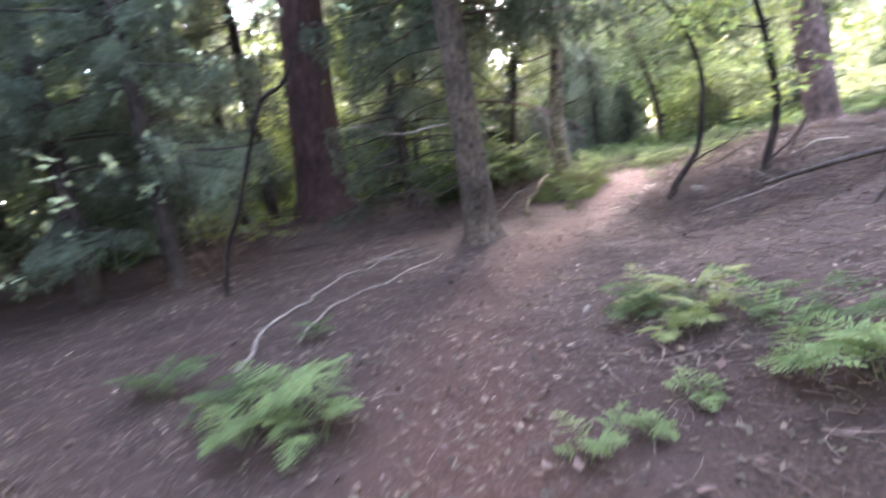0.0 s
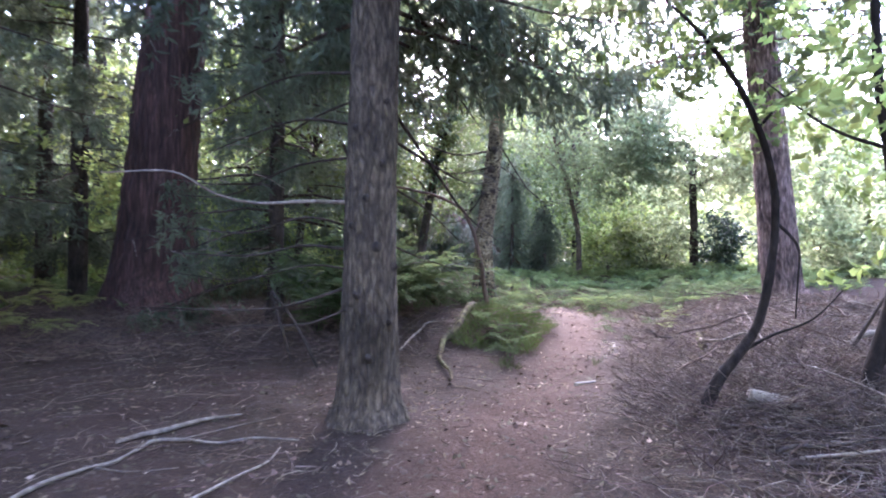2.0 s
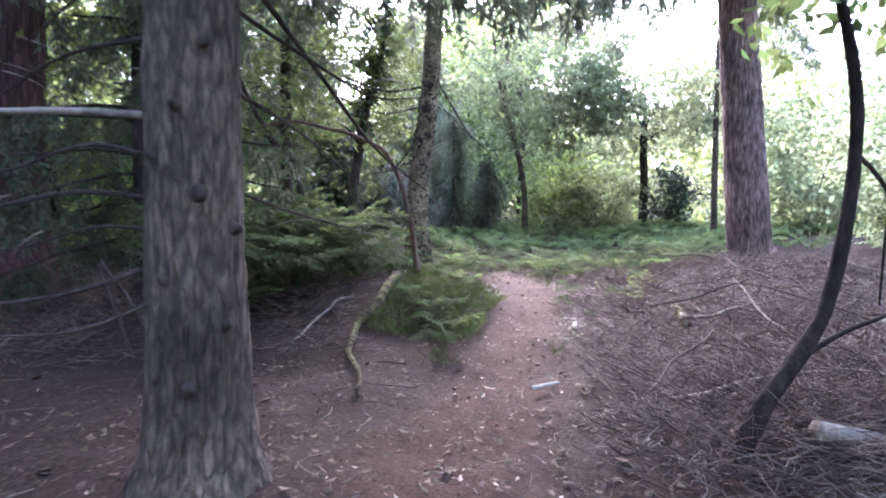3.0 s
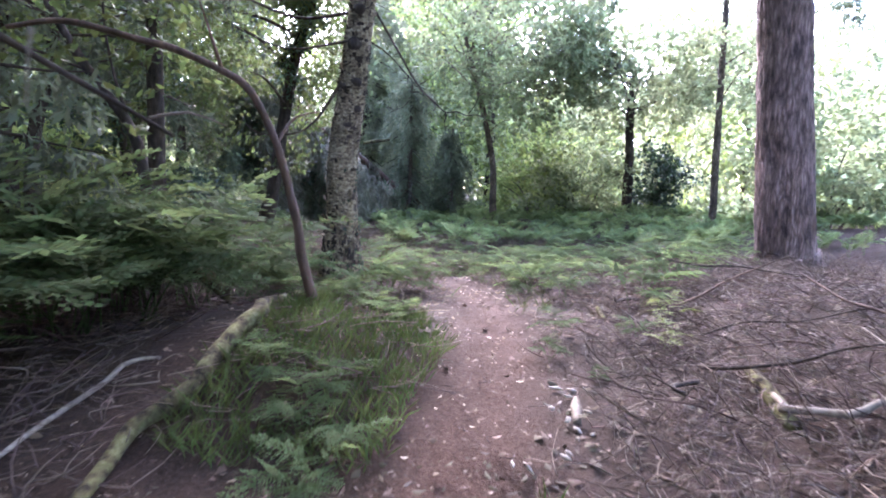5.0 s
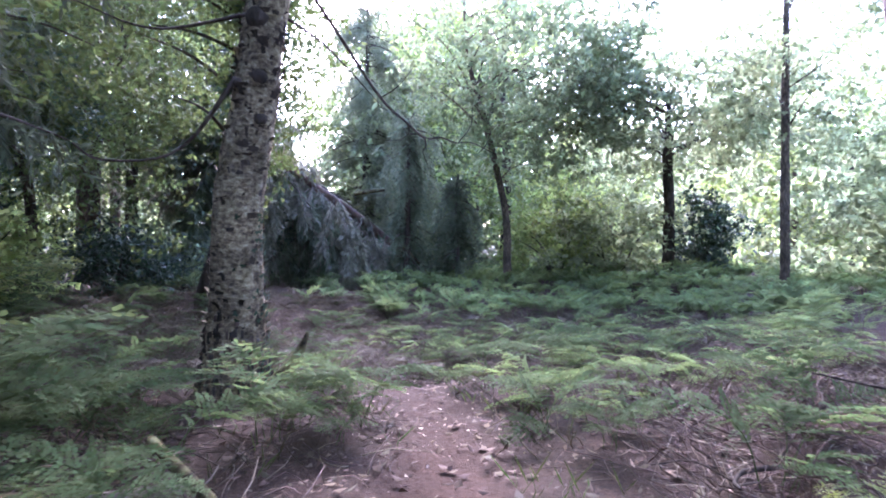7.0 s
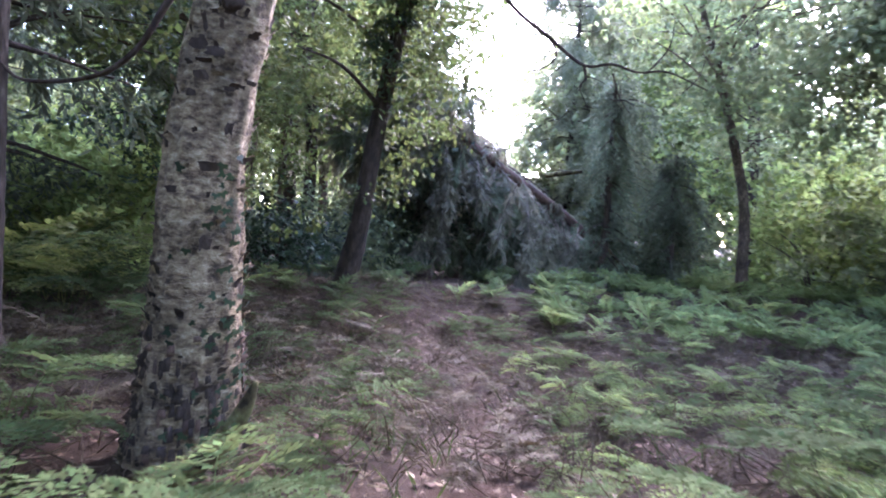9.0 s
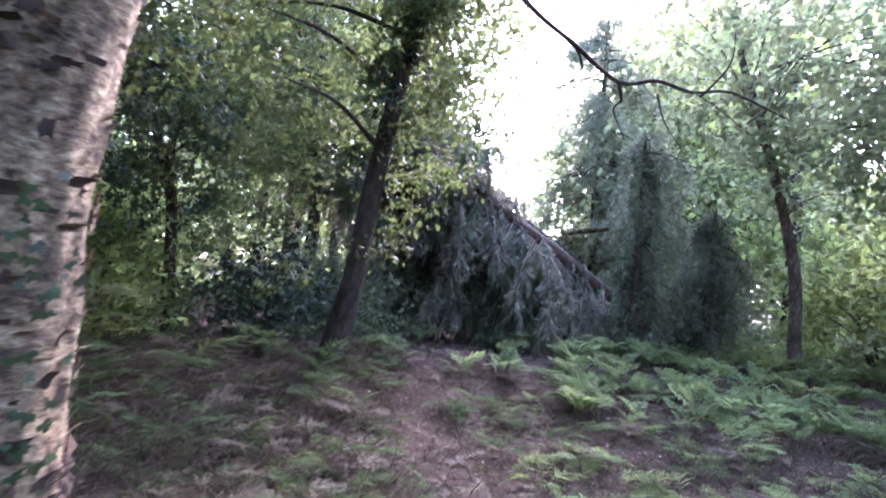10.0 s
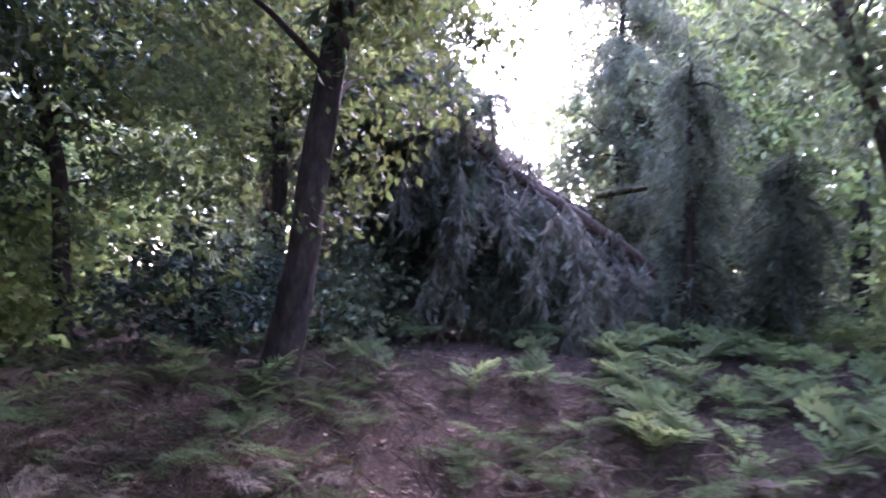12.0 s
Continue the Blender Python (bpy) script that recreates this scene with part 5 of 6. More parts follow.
# ferns met one by one along the path
for x, y, s, leaf in [
    (-1.4, 2.35, 0.55, FERN), (-1.0, 2.2, 0.6, LIGHT_FERN), (-1.2, 1.95, 0.5, LIGHT_FERN), (-2.2, 2.9, 0.5, FERN), (-1.25, 3.7, 0.3, FERN), (-0.8, 1.9, 0.45, LIGHT_FERN),
    (1.27, 2.95, 0.45, YELLOW_FERN), (1.45, 2.4, 0.5, YELLOW_FERN), (1.55, 2.8, 0.5, YELLOW_FERN), (1.3, 3.2, 0.4, FERN), (1.6, 1.65, 0.55, LIGHT_FERN), (1.85, 1.5, 0.55, LIGHT_FERN), (2.0, 2.0, 0.5, FERN), (1.15, 2.75, 0.4, FERN), (1.35, 2.65, 0.45, FERN), (1.75, 2.35, 0.45, FERN), (1.2, 2.35, 0.35, YELLOW_FERN), (0.8, 1.5, 0.25, LIGHT_FERN), (0.55, 1.4, 0.25, LIGHT_FERN), (1.1, 1.65, 0.25, LIGHT_FERN),
    (-4.9, 12.2, 0.9, YELLOW_FERN), (-4.4, 12.5, 0.8, YELLOW_FERN), (-5.6, 12.0, 0.9, YELLOW_FERN), (-4.0, 12.3, 0.6, YELLOW_FERN), (-5.2, 11.6, 0.7, YELLOW_FERN), (-3.7, 10.3, 0.6, YELLOW_FERN), (-3.4, 10.6, 0.55, YELLOW_FERN), (-4.1, 10.5, 0.55, YELLOW_FERN), (-0.3, 10.2, 0.7, FERN),
    (0.75, 10.6, 1.6, FERN), (0.45, 11.1, 1.6, FERN), (1.0, 11.35, 1.3, FERN), (0.1, 10.5, 1.4, FERN), (0.9, 12.2, 1.0, FERN), (1.5, 12.0, 0.8, FERN), (0.1, 12.6, 1.0, FERN),
    (2.05, 9.3, 0.42, FERN), (1.9, 9.6, 0.4, FERN), (2.2, 9.5, 0.36, FERN), (2.3, 10.7, 0.5, FERN), (2.6, 10.6, 0.32, LIGHT_FERN), (2.75, 10.4, 0.28, LIGHT_FERN), (2.5, 10.9, 0.35, FERN), (2.85, 10.75, 0.3, FERN),
    (4.6, 9.9, 0.3, YELLOW_FERN), (5.1, 10.9, 0.7, FERN), (5.6, 11.2, 0.8, FERN), (4.75, 11.6, 0.55, FERN), (3.75, 10.1, 0.28, FERN), (4.05, 10.5, 0.35, FERN), (3.9, 9.7, 0.24, FERN), (4.5, 10.15, 0.3, FERN), (3.15, 12.3, 0.7, FERN), (3.35, 12.0, 0.5, FERN), (1.9, 11.9, 0.7, FERN), (2.15, 12.2, 0.65, FERN), (5.0, 10.4, 0.32, YELLOW_FERN), (6.0, 11.9, 0.8, FERN),
    (2.25, 12.3, 0.5, FERN), (3.3, 12.9, 0.5, FERN), (2.2, 12.9, 0.7, FERN), (3.3, 13.6, 0.55, FERN), (1.9, 13.3, 0.8, FERN),
    (5.0, 14.1, 0.6, FERN), (5.6, 13.7, 0.8, FERN), (6.2, 14.4, 0.7, FERN), (5.3, 15.0, 0.55, FERN), (6.6, 15.4, 0.7, FERN), (4.9, 15.6, 0.45, FERN),
    (4.95, 19.4, 0.55, FERN), (5.25, 19.3, 0.55, LIGHT_FERN), (4.7, 18.9, 0.35, FERN), (4.0, 17.6, 0.4, FERN), (5.3, 17.4, 0.35, FERN), (1.2, 16.7, 0.8, FERN), (0.5, 15.8, 0.8, FERN), (2.3, 15.6, 0.5, FERN), (1.3, 15.2, 0.7, FERN),
]:
    fern(x, y, int(x * 100 + y * 1000) % 9973, s, leaf, 8 if y < 4 else 5, 0.0, "yellowing bracken fern with arching fronds" if leaf is YELLOW_FERN else "green bracken fern with arching toothed fronds")

# the tall bracken at the wood's edge, behind the mossy log
for x, y, s in [(0.55, 10.75, 1.3), (0.85, 10.6, 1.2), (1.15, 10.75, 1.15), (1.45, 10.95, 1.0), (0.25, 10.5, 1.35), (0.9, 11.2, 1.3), (0.45, 11.4, 1.4), (1.3, 11.5, 1.1), (0.05, 11.0, 1.4), (-0.2, 10.3, 1.3), (1.75, 11.7, 0.9), (0.3, 9.9, 1.0)]:
    fern(x, y, int(x * 170 + y * 900) % 9973, s * 1.2, FERN, 7, 6.0, "tall upright green bracken with broad fronds")
# tall bracken behind the birch; its yellow-green colour stands in for sunlight
for k in range(16):
    fern(rng.uniform(-1.9, 0.3), rng.uniform(14.9, 17.2), 5200 + k, rng.uniform(0.9, 1.3), YELLOW_FERN if k % 3 else FERN, 6, 4.0, "tall bracken coloured yellow-green as if sunlit")
# low ferns between the mossy log and the path
for k in range(3):
    u, w = rng.uniform(0, 1), rng.uniform(0.05, 0.95)
    y = 8.7 + 2.3 * u
    a, b = np.interp(y, [8.7, 9.3, 10.0, 11.2], [1.45, 1.5, 1.85, 2.4]), np.interp(y, [8.7, 9.5, 10.3, 11.2], [2.3, 2.6, 2.85, 3.0])
    fern(a + (b - a) * w, y, 5000 + k, rng.uniform(0.3, 0.5), FERN, 6, 0.0)


def in_bracken(x, y):
    """The fern field: beyond the brushwood, off the path, thinning into bare litter."""
    a = off_trail(np.array([x]), np.array([y]))[0]
    if y < 11.0 or a < half_width(y) + (0.22 if y < 13 else 0.08):
        return False
    if x < 1.2 and y < 12.0:
        return False
    if 5.5 < x and y < 12.8:
        return False
    if (x - 1.96) ** 2 + (y - 18.2) ** 2 < 0.2 or (x - 2.77) ** 2 + (y - 13.28) ** 2 < 0.16:
        return False
    return noise.noise(Vector((x * 0.6, y * 0.6, 8))) > -0.38


for k in range(18):
    x, y = rng.uniform(-2.5, 2.5), rng.uniform(14.6, 18.4)
    if (x - 1.96) ** 2 + (y - 18.2) ** 2 > 0.2:
        fern(x, y, 3000 + k, rng.uniform(0.45, 0.7), DEAD_FERN if k % 2 else FERN, 5, 0.0, "withered brown bracken fern with drooping fronds" if k % 2 else "green bracken fern with arching toothed fronds")


def off_path(x, y):
    return off_trail(np.array([x]), np.array([y]))[0] > half_width(y) + 0.3


def fern_mat(label, seed, count, region, size, leaf=DEAD_FERN, keep=None):
    """Low bracken grown into one another: fronds of all plants in one mat."""
    r = np.random.default_rng(seed)
    kinds = []
    for me in FRONDS[leaf.name]:
        v, f = np.zeros(len(me.vertices) * 3, dtype=np.float32), np.zeros(len(me.polygons) * 3, dtype=np.int32)
        me.vertices.foreach_get("co", v)
        me.polygons.foreach_get("vertices", f)
        kinds.append((v.reshape(-1, 3).astype(float), f.reshape(-1, 3)))
    pieces = []
    while len(pieces) < count * 4:
        x, y = r.uniform(region[0], region[1]), r.uniform(region[2], region[3])
        if keep and not keep(x, y):
            continue
        z, s = floor_z(x, y) - 0.03, r.uniform(*size)
        for k in range(4):
            v, f = kinds[int(r.integers(0, 3))]
            m = pose(x, y, z, r.uniform(-45, -8), r.uniform(-16, 16), 90 * k + r.uniform(-35, 35)) @ Matrix.Diagonal((s, s, s, 1))
            q = np.array(m)
            pieces.append((v @ q[:3, :3].T + q[:3, 3], f))
    v, f = joined(pieces)
    tagged(new("bracken", polys("bracken", v, f, leaf)), label, "fern", kind="stuff")


fern_mat("withered brown bracken lying over the litter where the path fades", 7200, 90, (0.6, 8.0, 13.4, 19.6), (0.28, 0.5))
fern_mat("low lit-green bracken spreading beside the fading path", 7202, 90, (4.0, 8.6, 12.2, 16.6), (0.3, 0.52), LIGHT_FERN, off_path)
fern_mat("low green bracken among the withered fronds", 7203, 120, (-0.6, 4.2, 12.6, 18.4), (0.26, 0.48), FERN, off_path)
fern_mat("withered brown bracken beside the leaning tree", 7201, 20, (-2.5, 2.5, 14.6, 18.2), (0.4, 0.6))
# low sprigs where the path fades out under the trees
for k in range(56):
    y = rng.uniform(13.6, 19.2)
    x = float(np.interp(y, TRAIL[:, 1], TRAIL[:, 0])) + rng.choice([-1, 1]) * rng.uniform(0.12, 1.1)
    dead = k % 5 < 2
    fern(x, y, 7000 + k, rng.uniform(0.2, 0.36), DEAD_FERN if dead else FERN, 5, 0.0, "low withered bracken sprig in the litter" if dead else "low green bracken sprig in the litter")
placed = 0
while placed < 175:
    x, y = rng.uniform(0, 10.5), 11.4 + 8 * rng.random() ** 1.1
    if not in_bracken(x, y):
        continue
    dead = rng.random() < (0.25 if y < 14 else 0.4)
    close = off_trail(np.array([x]), np.array([y]))[0] < 0.9
    fern(x, y, 2000 + placed, rng.uniform(0.45, 0.8) * (0.7 if dead else 1.0) * (1.0 if y < 14 else 0.66) * (0.6 if close and y > 13 else 1.0), DEAD_FERN if dead else (LIGHT_FERN if placed % 2 and x > 4.2 else FERN), 5, 0.0, "withered brown bracken fern with drooping fronds" if dead else "green bracken fern with arching toothed fronds")
    placed += 1


def fern_field(label, seed, total, region, flat, leaf=FERN):
    """The bracken further off, too much to count."""
    pieces = []
    base = frond_mesh(7, 0.8, 11, leaf, False, flat)
    v = np.zeros(len(base.vertices) * 3, dtype=np.float32)
    base.vertices.foreach_get("co", v)
    v = v.reshape(-1, 3).astype(float)
    f = np.zeros(len(base.polygons) * 3, dtype=np.int32)
    base.polygons.foreach_get("vertices", f)
    f = f.reshape(-1, 3)
    r = np.random.default_rng(seed)
    count = 0
    while count < total:
        x, y = r.uniform(region[0], region[1]), r.uniform(region[2], region[3])
        if not in_bracken(x, y) or (y < 17.5 and -3 < x < 9):
            continue
        z = float(lie(x, y))
        s = r.uniform(0.36, 0.66)
        a0 = r.uniform(0, 6.283)
        for k in range(4):
            a = a0 + k * 1.57 + r.normal(0, 0.3)
            c, d = math.cos(a) * s, math.sin(a) * s
            m = np.array([[c, -d, 0], [d, c, 0], [0, 0, s]]) @ np.array([[1, 0, 0], [0, 1, 0], [r.normal(0, 0.3), r.normal(0.1, 0.25), 1]])
            pieces.append((v @ m.T + np.array([x, y, z]), f))
            count += 1
    vv, ff = joined(pieces)
    tagged(new("bracken", polys("bracken", vv, ff, leaf)), label, "fern", kind="stuff")


fern_field("sea of green bracken under the far trees", 103, 4600, (-14, 22, 12, 34), 1.5)
# the lighter fern colour makes this field look better lit
fern_field("dense green bracken beyond the path", 104, 3200, (4.6, 14.5, 15.0, 25.0), 1.5, LIGHT_FERN)


def litter(name, label, n, material, seed, region, size, lift=0.012, only_path=False, avoid_path=False):
    r = np.random.default_rng(seed)
    x, y = r.uniform(region[0], region[1], n), r.uniform(region[2], region[3], n)
    a = off_trail(x, y)
    h = half_width(y)
    if only_path:
        keep = a < h * 1.25 * r.uniform(0.5, 1.3, n)
        x, y = x[keep], y[keep]
    if avoid_path:
        keep = a > h * 0.9
        x, y = x[keep], y[keep]
    z = lie(x, y) + bumps(x, y) + lift
    m = len(x)
    az = r.uniform(0, 6.283, m)
    way = unit(np.stack([np.cos(az), np.sin(az), r.normal(0, 0.3, m)], 1))
    side = unit(np.cross(way, np.stack([r.normal(0, 0.35, m), r.normal(0, 0.35, m), np.ones(m)], 1)))
    ln = size * (0.4 + 1.3 * r.random(m) ** 2)
    v, f = blades(np.stack([x, y, z], 1), way, side, ln, ln * r.uniform(0.3, 0.8, m), 0.22)
    tagged(new(name, polys(name, v, f, material)), label, "leaves", kind="stuff")


litter("fallen_leaves", "brown fallen leaves strewn over the woodland floor", 30000, LITTER_LEAF, 111, (-6, 9, 1, 22), 0.045)
litter("needle_litter", "dark curled leaves and bark bits on the needle litter", 12000, DEAD_FERN, 114, (-4, 6, 0.5, 9), 0.042)
litter("fallen_leaves", "brown leaves lying among the bracken", 9000, LITTER_LEAF, 115, (-1.5, 9, 11.5, 21), 0.045)
litter("fallen_leaves", "brown leaves thinning out under the trees all round", 18000, LITTER_LEAF, 117, (-18, 22, -12, 34), 0.05)
litter("path_leaves", "pale dry leaves scattered along the trodden path", 2400, PALE_LEAF, 112, (-1, 5.5, 3, 13.5), 0.026, only_path=True)
litter("pale_leaves", "pale dry leaves and chips among the litter", 1500, PALE_LEAF, 113, (-5, 8, 2, 21), 0.04)


def twig_litter(name, label, n, seed, region, length, radius, rise, material=TWIG, mask=None, avoid_path=True):
    r = np.random.default_rng(seed)
    pieces = []
    k = 0
    while k < n:
        x, y = r.uniform(region[0], region[1]), r.uniform(region[2], region[3])
        if mask and not mask(x, y, r):
            k += 0.2
            continue
        if avoid_path and off_trail(np.array([x]), np.array([y]))[0] < half_width(y) * r.uniform(0.7, 1.3):
            k += 0.2
            continue
        z = float(lie(x, y)) + 0.015
        a, ln = r.uniform(0, 6.283), length * r.uniform(0.4, 1.6)
        up = abs(r.normal(0, rise))
        d = np.array([math.cos(a), math.sin(a), up])
        d *= ln / np.linalg.norm(d)
        side = np.array([-d[1], d[0], 0]) * r.normal(0, 0.34)
        p0 = np.array([x, y, z + abs(r.normal(0, 0.02))])
        pts = [p0, p0 + d * 0.4 + side, p0 + d - np.array([0, 0, 0.25 * up * ln * r.random()])]
        rr = radius * r.uniform(0.5, 1.5)
        pieces.append(tube(pts, [rr, rr * 0.8, rr * 0.3], 3, 0.25))
        k += 1
    v, f = joined(pieces)
    return tagged(new(name, polys(name, v, f, material)), label, "twigs", kind="stuff")


def brash_zone(x, y, r):
    edge = np.interp(y, [4.6, 5.5, 6.5, 8, 9.5, 11, 12.5], [2.1, 1.9, 2.05, 2.8, 3.6, 4.4, 5.1])
    return x > edge + 0.12 + 0.35 * r.random() ** 2 and r.random() < 0.9


twig_litter("brushwood", "tangle of dry grey-brown brushwood heaped on the bank", 11000, 121, (2.0, 9.2, 4.6, 12.4), 0.22, 0.0036, 0.6, mask=brash_zone)
twig_litter("brushwood", "longer dead sticks lying criss-cross over the bank", 420, 137, (2.6, 9.2, 4.6, 12.4), 0.42, 0.005, 0.16, mask=brash_zone)
litter("brash_leaves", "curled brown leaves caught in the brushwood", 2600, DEAD_FERN, 116, (2.6, 8.5, 4.6, 12.4), 0.05, lift=0.04, avoid_path=True)


def round_heap(cx, cy, r0):
    return lambda x, y, r: (x - cx) ** 2 + (y - cy) ** 2 < (r0 * r.uniform(0.3, 1)) ** 2


twig_litter("brushwood", "spiky heap of dead twigs round the crooked young oak", 1700, 127, (2.2, 4.4, 5.2, 7.4), 0.22, 0.0036, 0.55, mask=round_heap(3.3, 6.3, 0.95))
twig_litter("brushwood", "spiky heap of dead twigs at the path's edge", 1100, 128, (2.2, 4.9, 4.6, 6.8), 0.22, 0.0036, 0.5, mask=round_heap(3.5, 5.7, 1.3))
twig_litter("dry_stalks", "dry bleached stalks standing in the brushwood", 1100, 129, (2.2, 8.6, 5.0, 12.4), 0.3, 0.0034, 1.9, mask=brash_zone)
twig_litter("brushwood", "low heap of dead twigs under the spruces", 2600, 122, (-4.2, 1.2, 8.8, 12.8), 0.34, 0.004, 0.6)
twig_litter("brushwood", "straight dead twigs heaped behind the mossy log", 420, 136, (0.6, 3.0, 9.3, 12.2), 0.26, 0.004, 0.22)
twig_litter("twigs", "fallen twigs over the woodland floor", 2600, 123, (-5, 8, 1, 21), 0.28, 0.0035, 0.12)
twig_litter("twigs", "short bleached bits of twig in the brushwood", 2600, 133, (2.2, 8.0, 4.8, 12.4), 0.16, 0.0038, 0.5, DEAD_WOOD, mask=brash_zone)
twig_litter("twigs", "short dry stalks strewn over the needle litter", 3000, 138, (-4.5, 2.6, 0.6, 6.8), 0.1, 0.0022, 0.3, avoid_path=False)
twig_litter("twigs", "short broken twigs on the bank beside the path", 1800, 130, (0.9, 6.5, 1, 6), 0.2, 0.0035, 0.2)
twig_litter("dry_stalks", "dry brown stalks of last year's bracken", 3600, 124, (-1, 9, 11.5, 20), 0.3, 0.003, 1.6, DEAD_FERN)
twig_litter("dry_stalks", "matted brown stalks and dead bracken off the path", 2200, 126, (-2.5, 2.6, 14.5, 18.5), 0.4, 0.003, 1.3, DEAD_FERN)
twig_litter("dry_stalks", "tangled brown stalks where the path fades out", 5200, 135, (0.5, 8.0, 13.4, 20), 0.3, 0.003, 1.0, DEAD_FERN, avoid_path=False)
twig_litter("path_twigs", "small twigs trodden into the path", 700, 125, (-1, 5, 3, 20), 0.12, 0.003, 0.05, avoid_path=False)


def grass_patch(label, region, n, seed, length=0.22):
    r = np.random.default_rng(seed)
    x, y = r.uniform(region[0], region[1], n), r.uniform(region[2], region[3], n)
    lump = np.array([noise.noise(Vector((a * 2.2, b * 2.2, seed))) for a, b in zip(x, y)])
    rim = np.minimum(np.minimum(x - region[0], region[1] - x), np.minimum(y - region[2], region[3] - y)) / (0.5 * (region[1] - region[0]))
    keep = (off_trail(x, y) > half_width(y) * 0.9) & (rim + 1.4 * lump > 0.34) & (x > np.interp(y, [7.9, 8.4, 9.25, 10.04, 11.2], [1.16, 1.21, 1.36, 1.77, 2.32]))
    x, y = x[keep], y[keep]
    m = len(x)
    az = r.uniform(0, 6.283, m)
    way = unit(np.stack([np.cos(az) * 0.6, np.sin(az) * 0.6, r.uniform(0.4, 1.2, m)], 1))
    side = unit(np.cross(way, np.stack([r.normal(0, 1, m), r.normal(0, 1, m), np.zeros(m)], 1)))
    ln = length * r.uniform(0.5, 1.3, m)
    v, f = blades(np.stack([x, y, lie(x, y)], 1), way, side, ln, np.full(m, 0.009), 0.1)
    tagged(new("grass", polys("grass", v, f, GRASS)), label, "grass", kind="stuff")


grass_patch("tufts of green grass and moss beside the path", (1.45, 3.05, 8.4, 11.3), 9000, 131, 0.13)
grass_patch("thin grass among the bracken", (2, 7, 11, 19), 2600, 132, 0.16)


def stick(label, pts, radii_given, material=DEAD_WOOD, sides=9, name="branch", category="dead branch", seed=0.0, side_twigs=()):
    radii = np.interp(np.linspace(0, 1, len(pts)), np.linspace(0, 1, len(radii_given)), radii_given)
    b = np.array(pts[0])
    ob = thing(name, label, category, "", tuple(b))
    part("stem", limb("stem", [tuple(np.array(p) - b) for p in pts], radii, material, sides, 0.05, 0.16, 12, seed), ob)
    for t in side_twigs:
        part("twig", limb("twig", [tuple(np.array(p) - b) for p in t], np.linspace(min(radii) * 0.8, 0.003, len(t)), material, 5, 0.08, 0.1, 12, seed), ob)
    return ob


def on_floor(points, lift=0.02):
    """The line laid on the ground, with small crooks in it."""
    if len(points) > 3:
        line = spline([(x, y, 0) for x, y in points], 0.22)
        crook = np.random.default_rng(int(abs(points[0][0] * 1000))).normal(0, 0.018, line.shape)
        crook[0] = crook[-1] = 0
        points = [(x, y) for x, y, _ in line + crook]
    return [(x, y, floor_z(x, y) + lift) for x, y in points]


stick("long bleached fallen branch lying on the litter", on_floor([(-1.63, 2.96), (-1.8, 4.2), (-1.58, 5.2), (-1.34, 5.95), (-1.08, 6.4), (-0.8, 6.5), (-0.45, 6.5), (-0.1, 6.48)]), [0.017, 0.016, 0.015, 0.013, 0.01, 0.006], seed=1, side_twigs=[on_floor([(-1.3, 6.2), (-1.0, 6.05), (-0.75, 6.1)]), on_floor([(-0.9, 6.5), (-0.6, 6.7), (-0.3, 6.9)])])
stick("bleached fallen branch lying on the litter", on_floor([(-1.36, 3.6), (-1.32, 4.4), (-1.08, 5.0), (-0.6, 5.55), (-0.35, 5.95), (-0.2, 6.3)]), [0.014, 0.013, 0.011, 0.009, 0.005], seed=2, side_twigs=[on_floor([(-0.65, 5.55), (-0.5, 5.5), (-0.35, 5.6)])])
stick("pale broken branch on the litter", on_floor([(-1.25, 6.55), (-1.05, 6.76), (-0.85, 6.9), (-0.55, 6.95)]), [0.014, 0.02, 0.017, 0.008], seed=3)
stick("mossy fallen log with patches of lichen", on_floor([(2.3, 11.2), (2.02, 10.6), (1.75, 10.04), (1.56, 9.55), (1.34, 9.25), (1.22, 8.85), (1.2, 8.4), (1.17, 7.9)], 0.055), [0.032, 0.042, 0.046, 0.046, 0.038, 0.026, 0.02, 0.012], MOSSY_BARK, 14, "log", "log", 4)
stick("crooked bleached branch beside the mossy log", on_floor([(1.36, 9.85), (1.2, 9.86), (1.05, 9.6), (0.92, 9.3), (0.75, 8.95)], 0.05), [0.009, 0.013, 0.013, 0.011, 0.006], seed=5)
stick("pale sawn log end among the ferns", on_floor([(2.36, 11.26), (2.52, 11.38), (2.7, 11.5)], 0.03), [0.03, 0.036, 0.03], DEAD_WOOD, 12, "log", "log", 6)
stick("mossy rotten log end slanting out of the bracken", [(1.15, 11.25, 0.62), (1.3, 11.3, 0.5), (1.48, 11.33, 0.34), (1.66, 11.38, 0.14)], [0.05, 0.055, 0.058, 0.05], MOSSY_BARK, 12, "log", "log", 41)
stick("mossy broken branch lying by the path", [(2.56, 11.65, 0.22), (2.68, 11.45, 0.18), (2.84, 11.2, 0.13), (3.0, 10.93, 0.05)], [0.018, 0.026, 0.026, 0.016], MOSSY_BARK, 9, seed=7)
stick("mossy cut stake beside the path", [(4.5, 10.45, -0.05), (4.55, 10.62, 0.02), (4.6, 10.8, 0.1)], [0.026, 0.028, 0.018], MOSSY_BARK, 10, "log", "log", 8)
stick("mossy half-buried log in the brushwood", on_floor([(4.64, 9.25), (4.5, 9.0), (4.32, 8.66)], 0.02), [0.03, 0.045, 0.04], MOSSY_BARK, 12, "log", "log", 9)
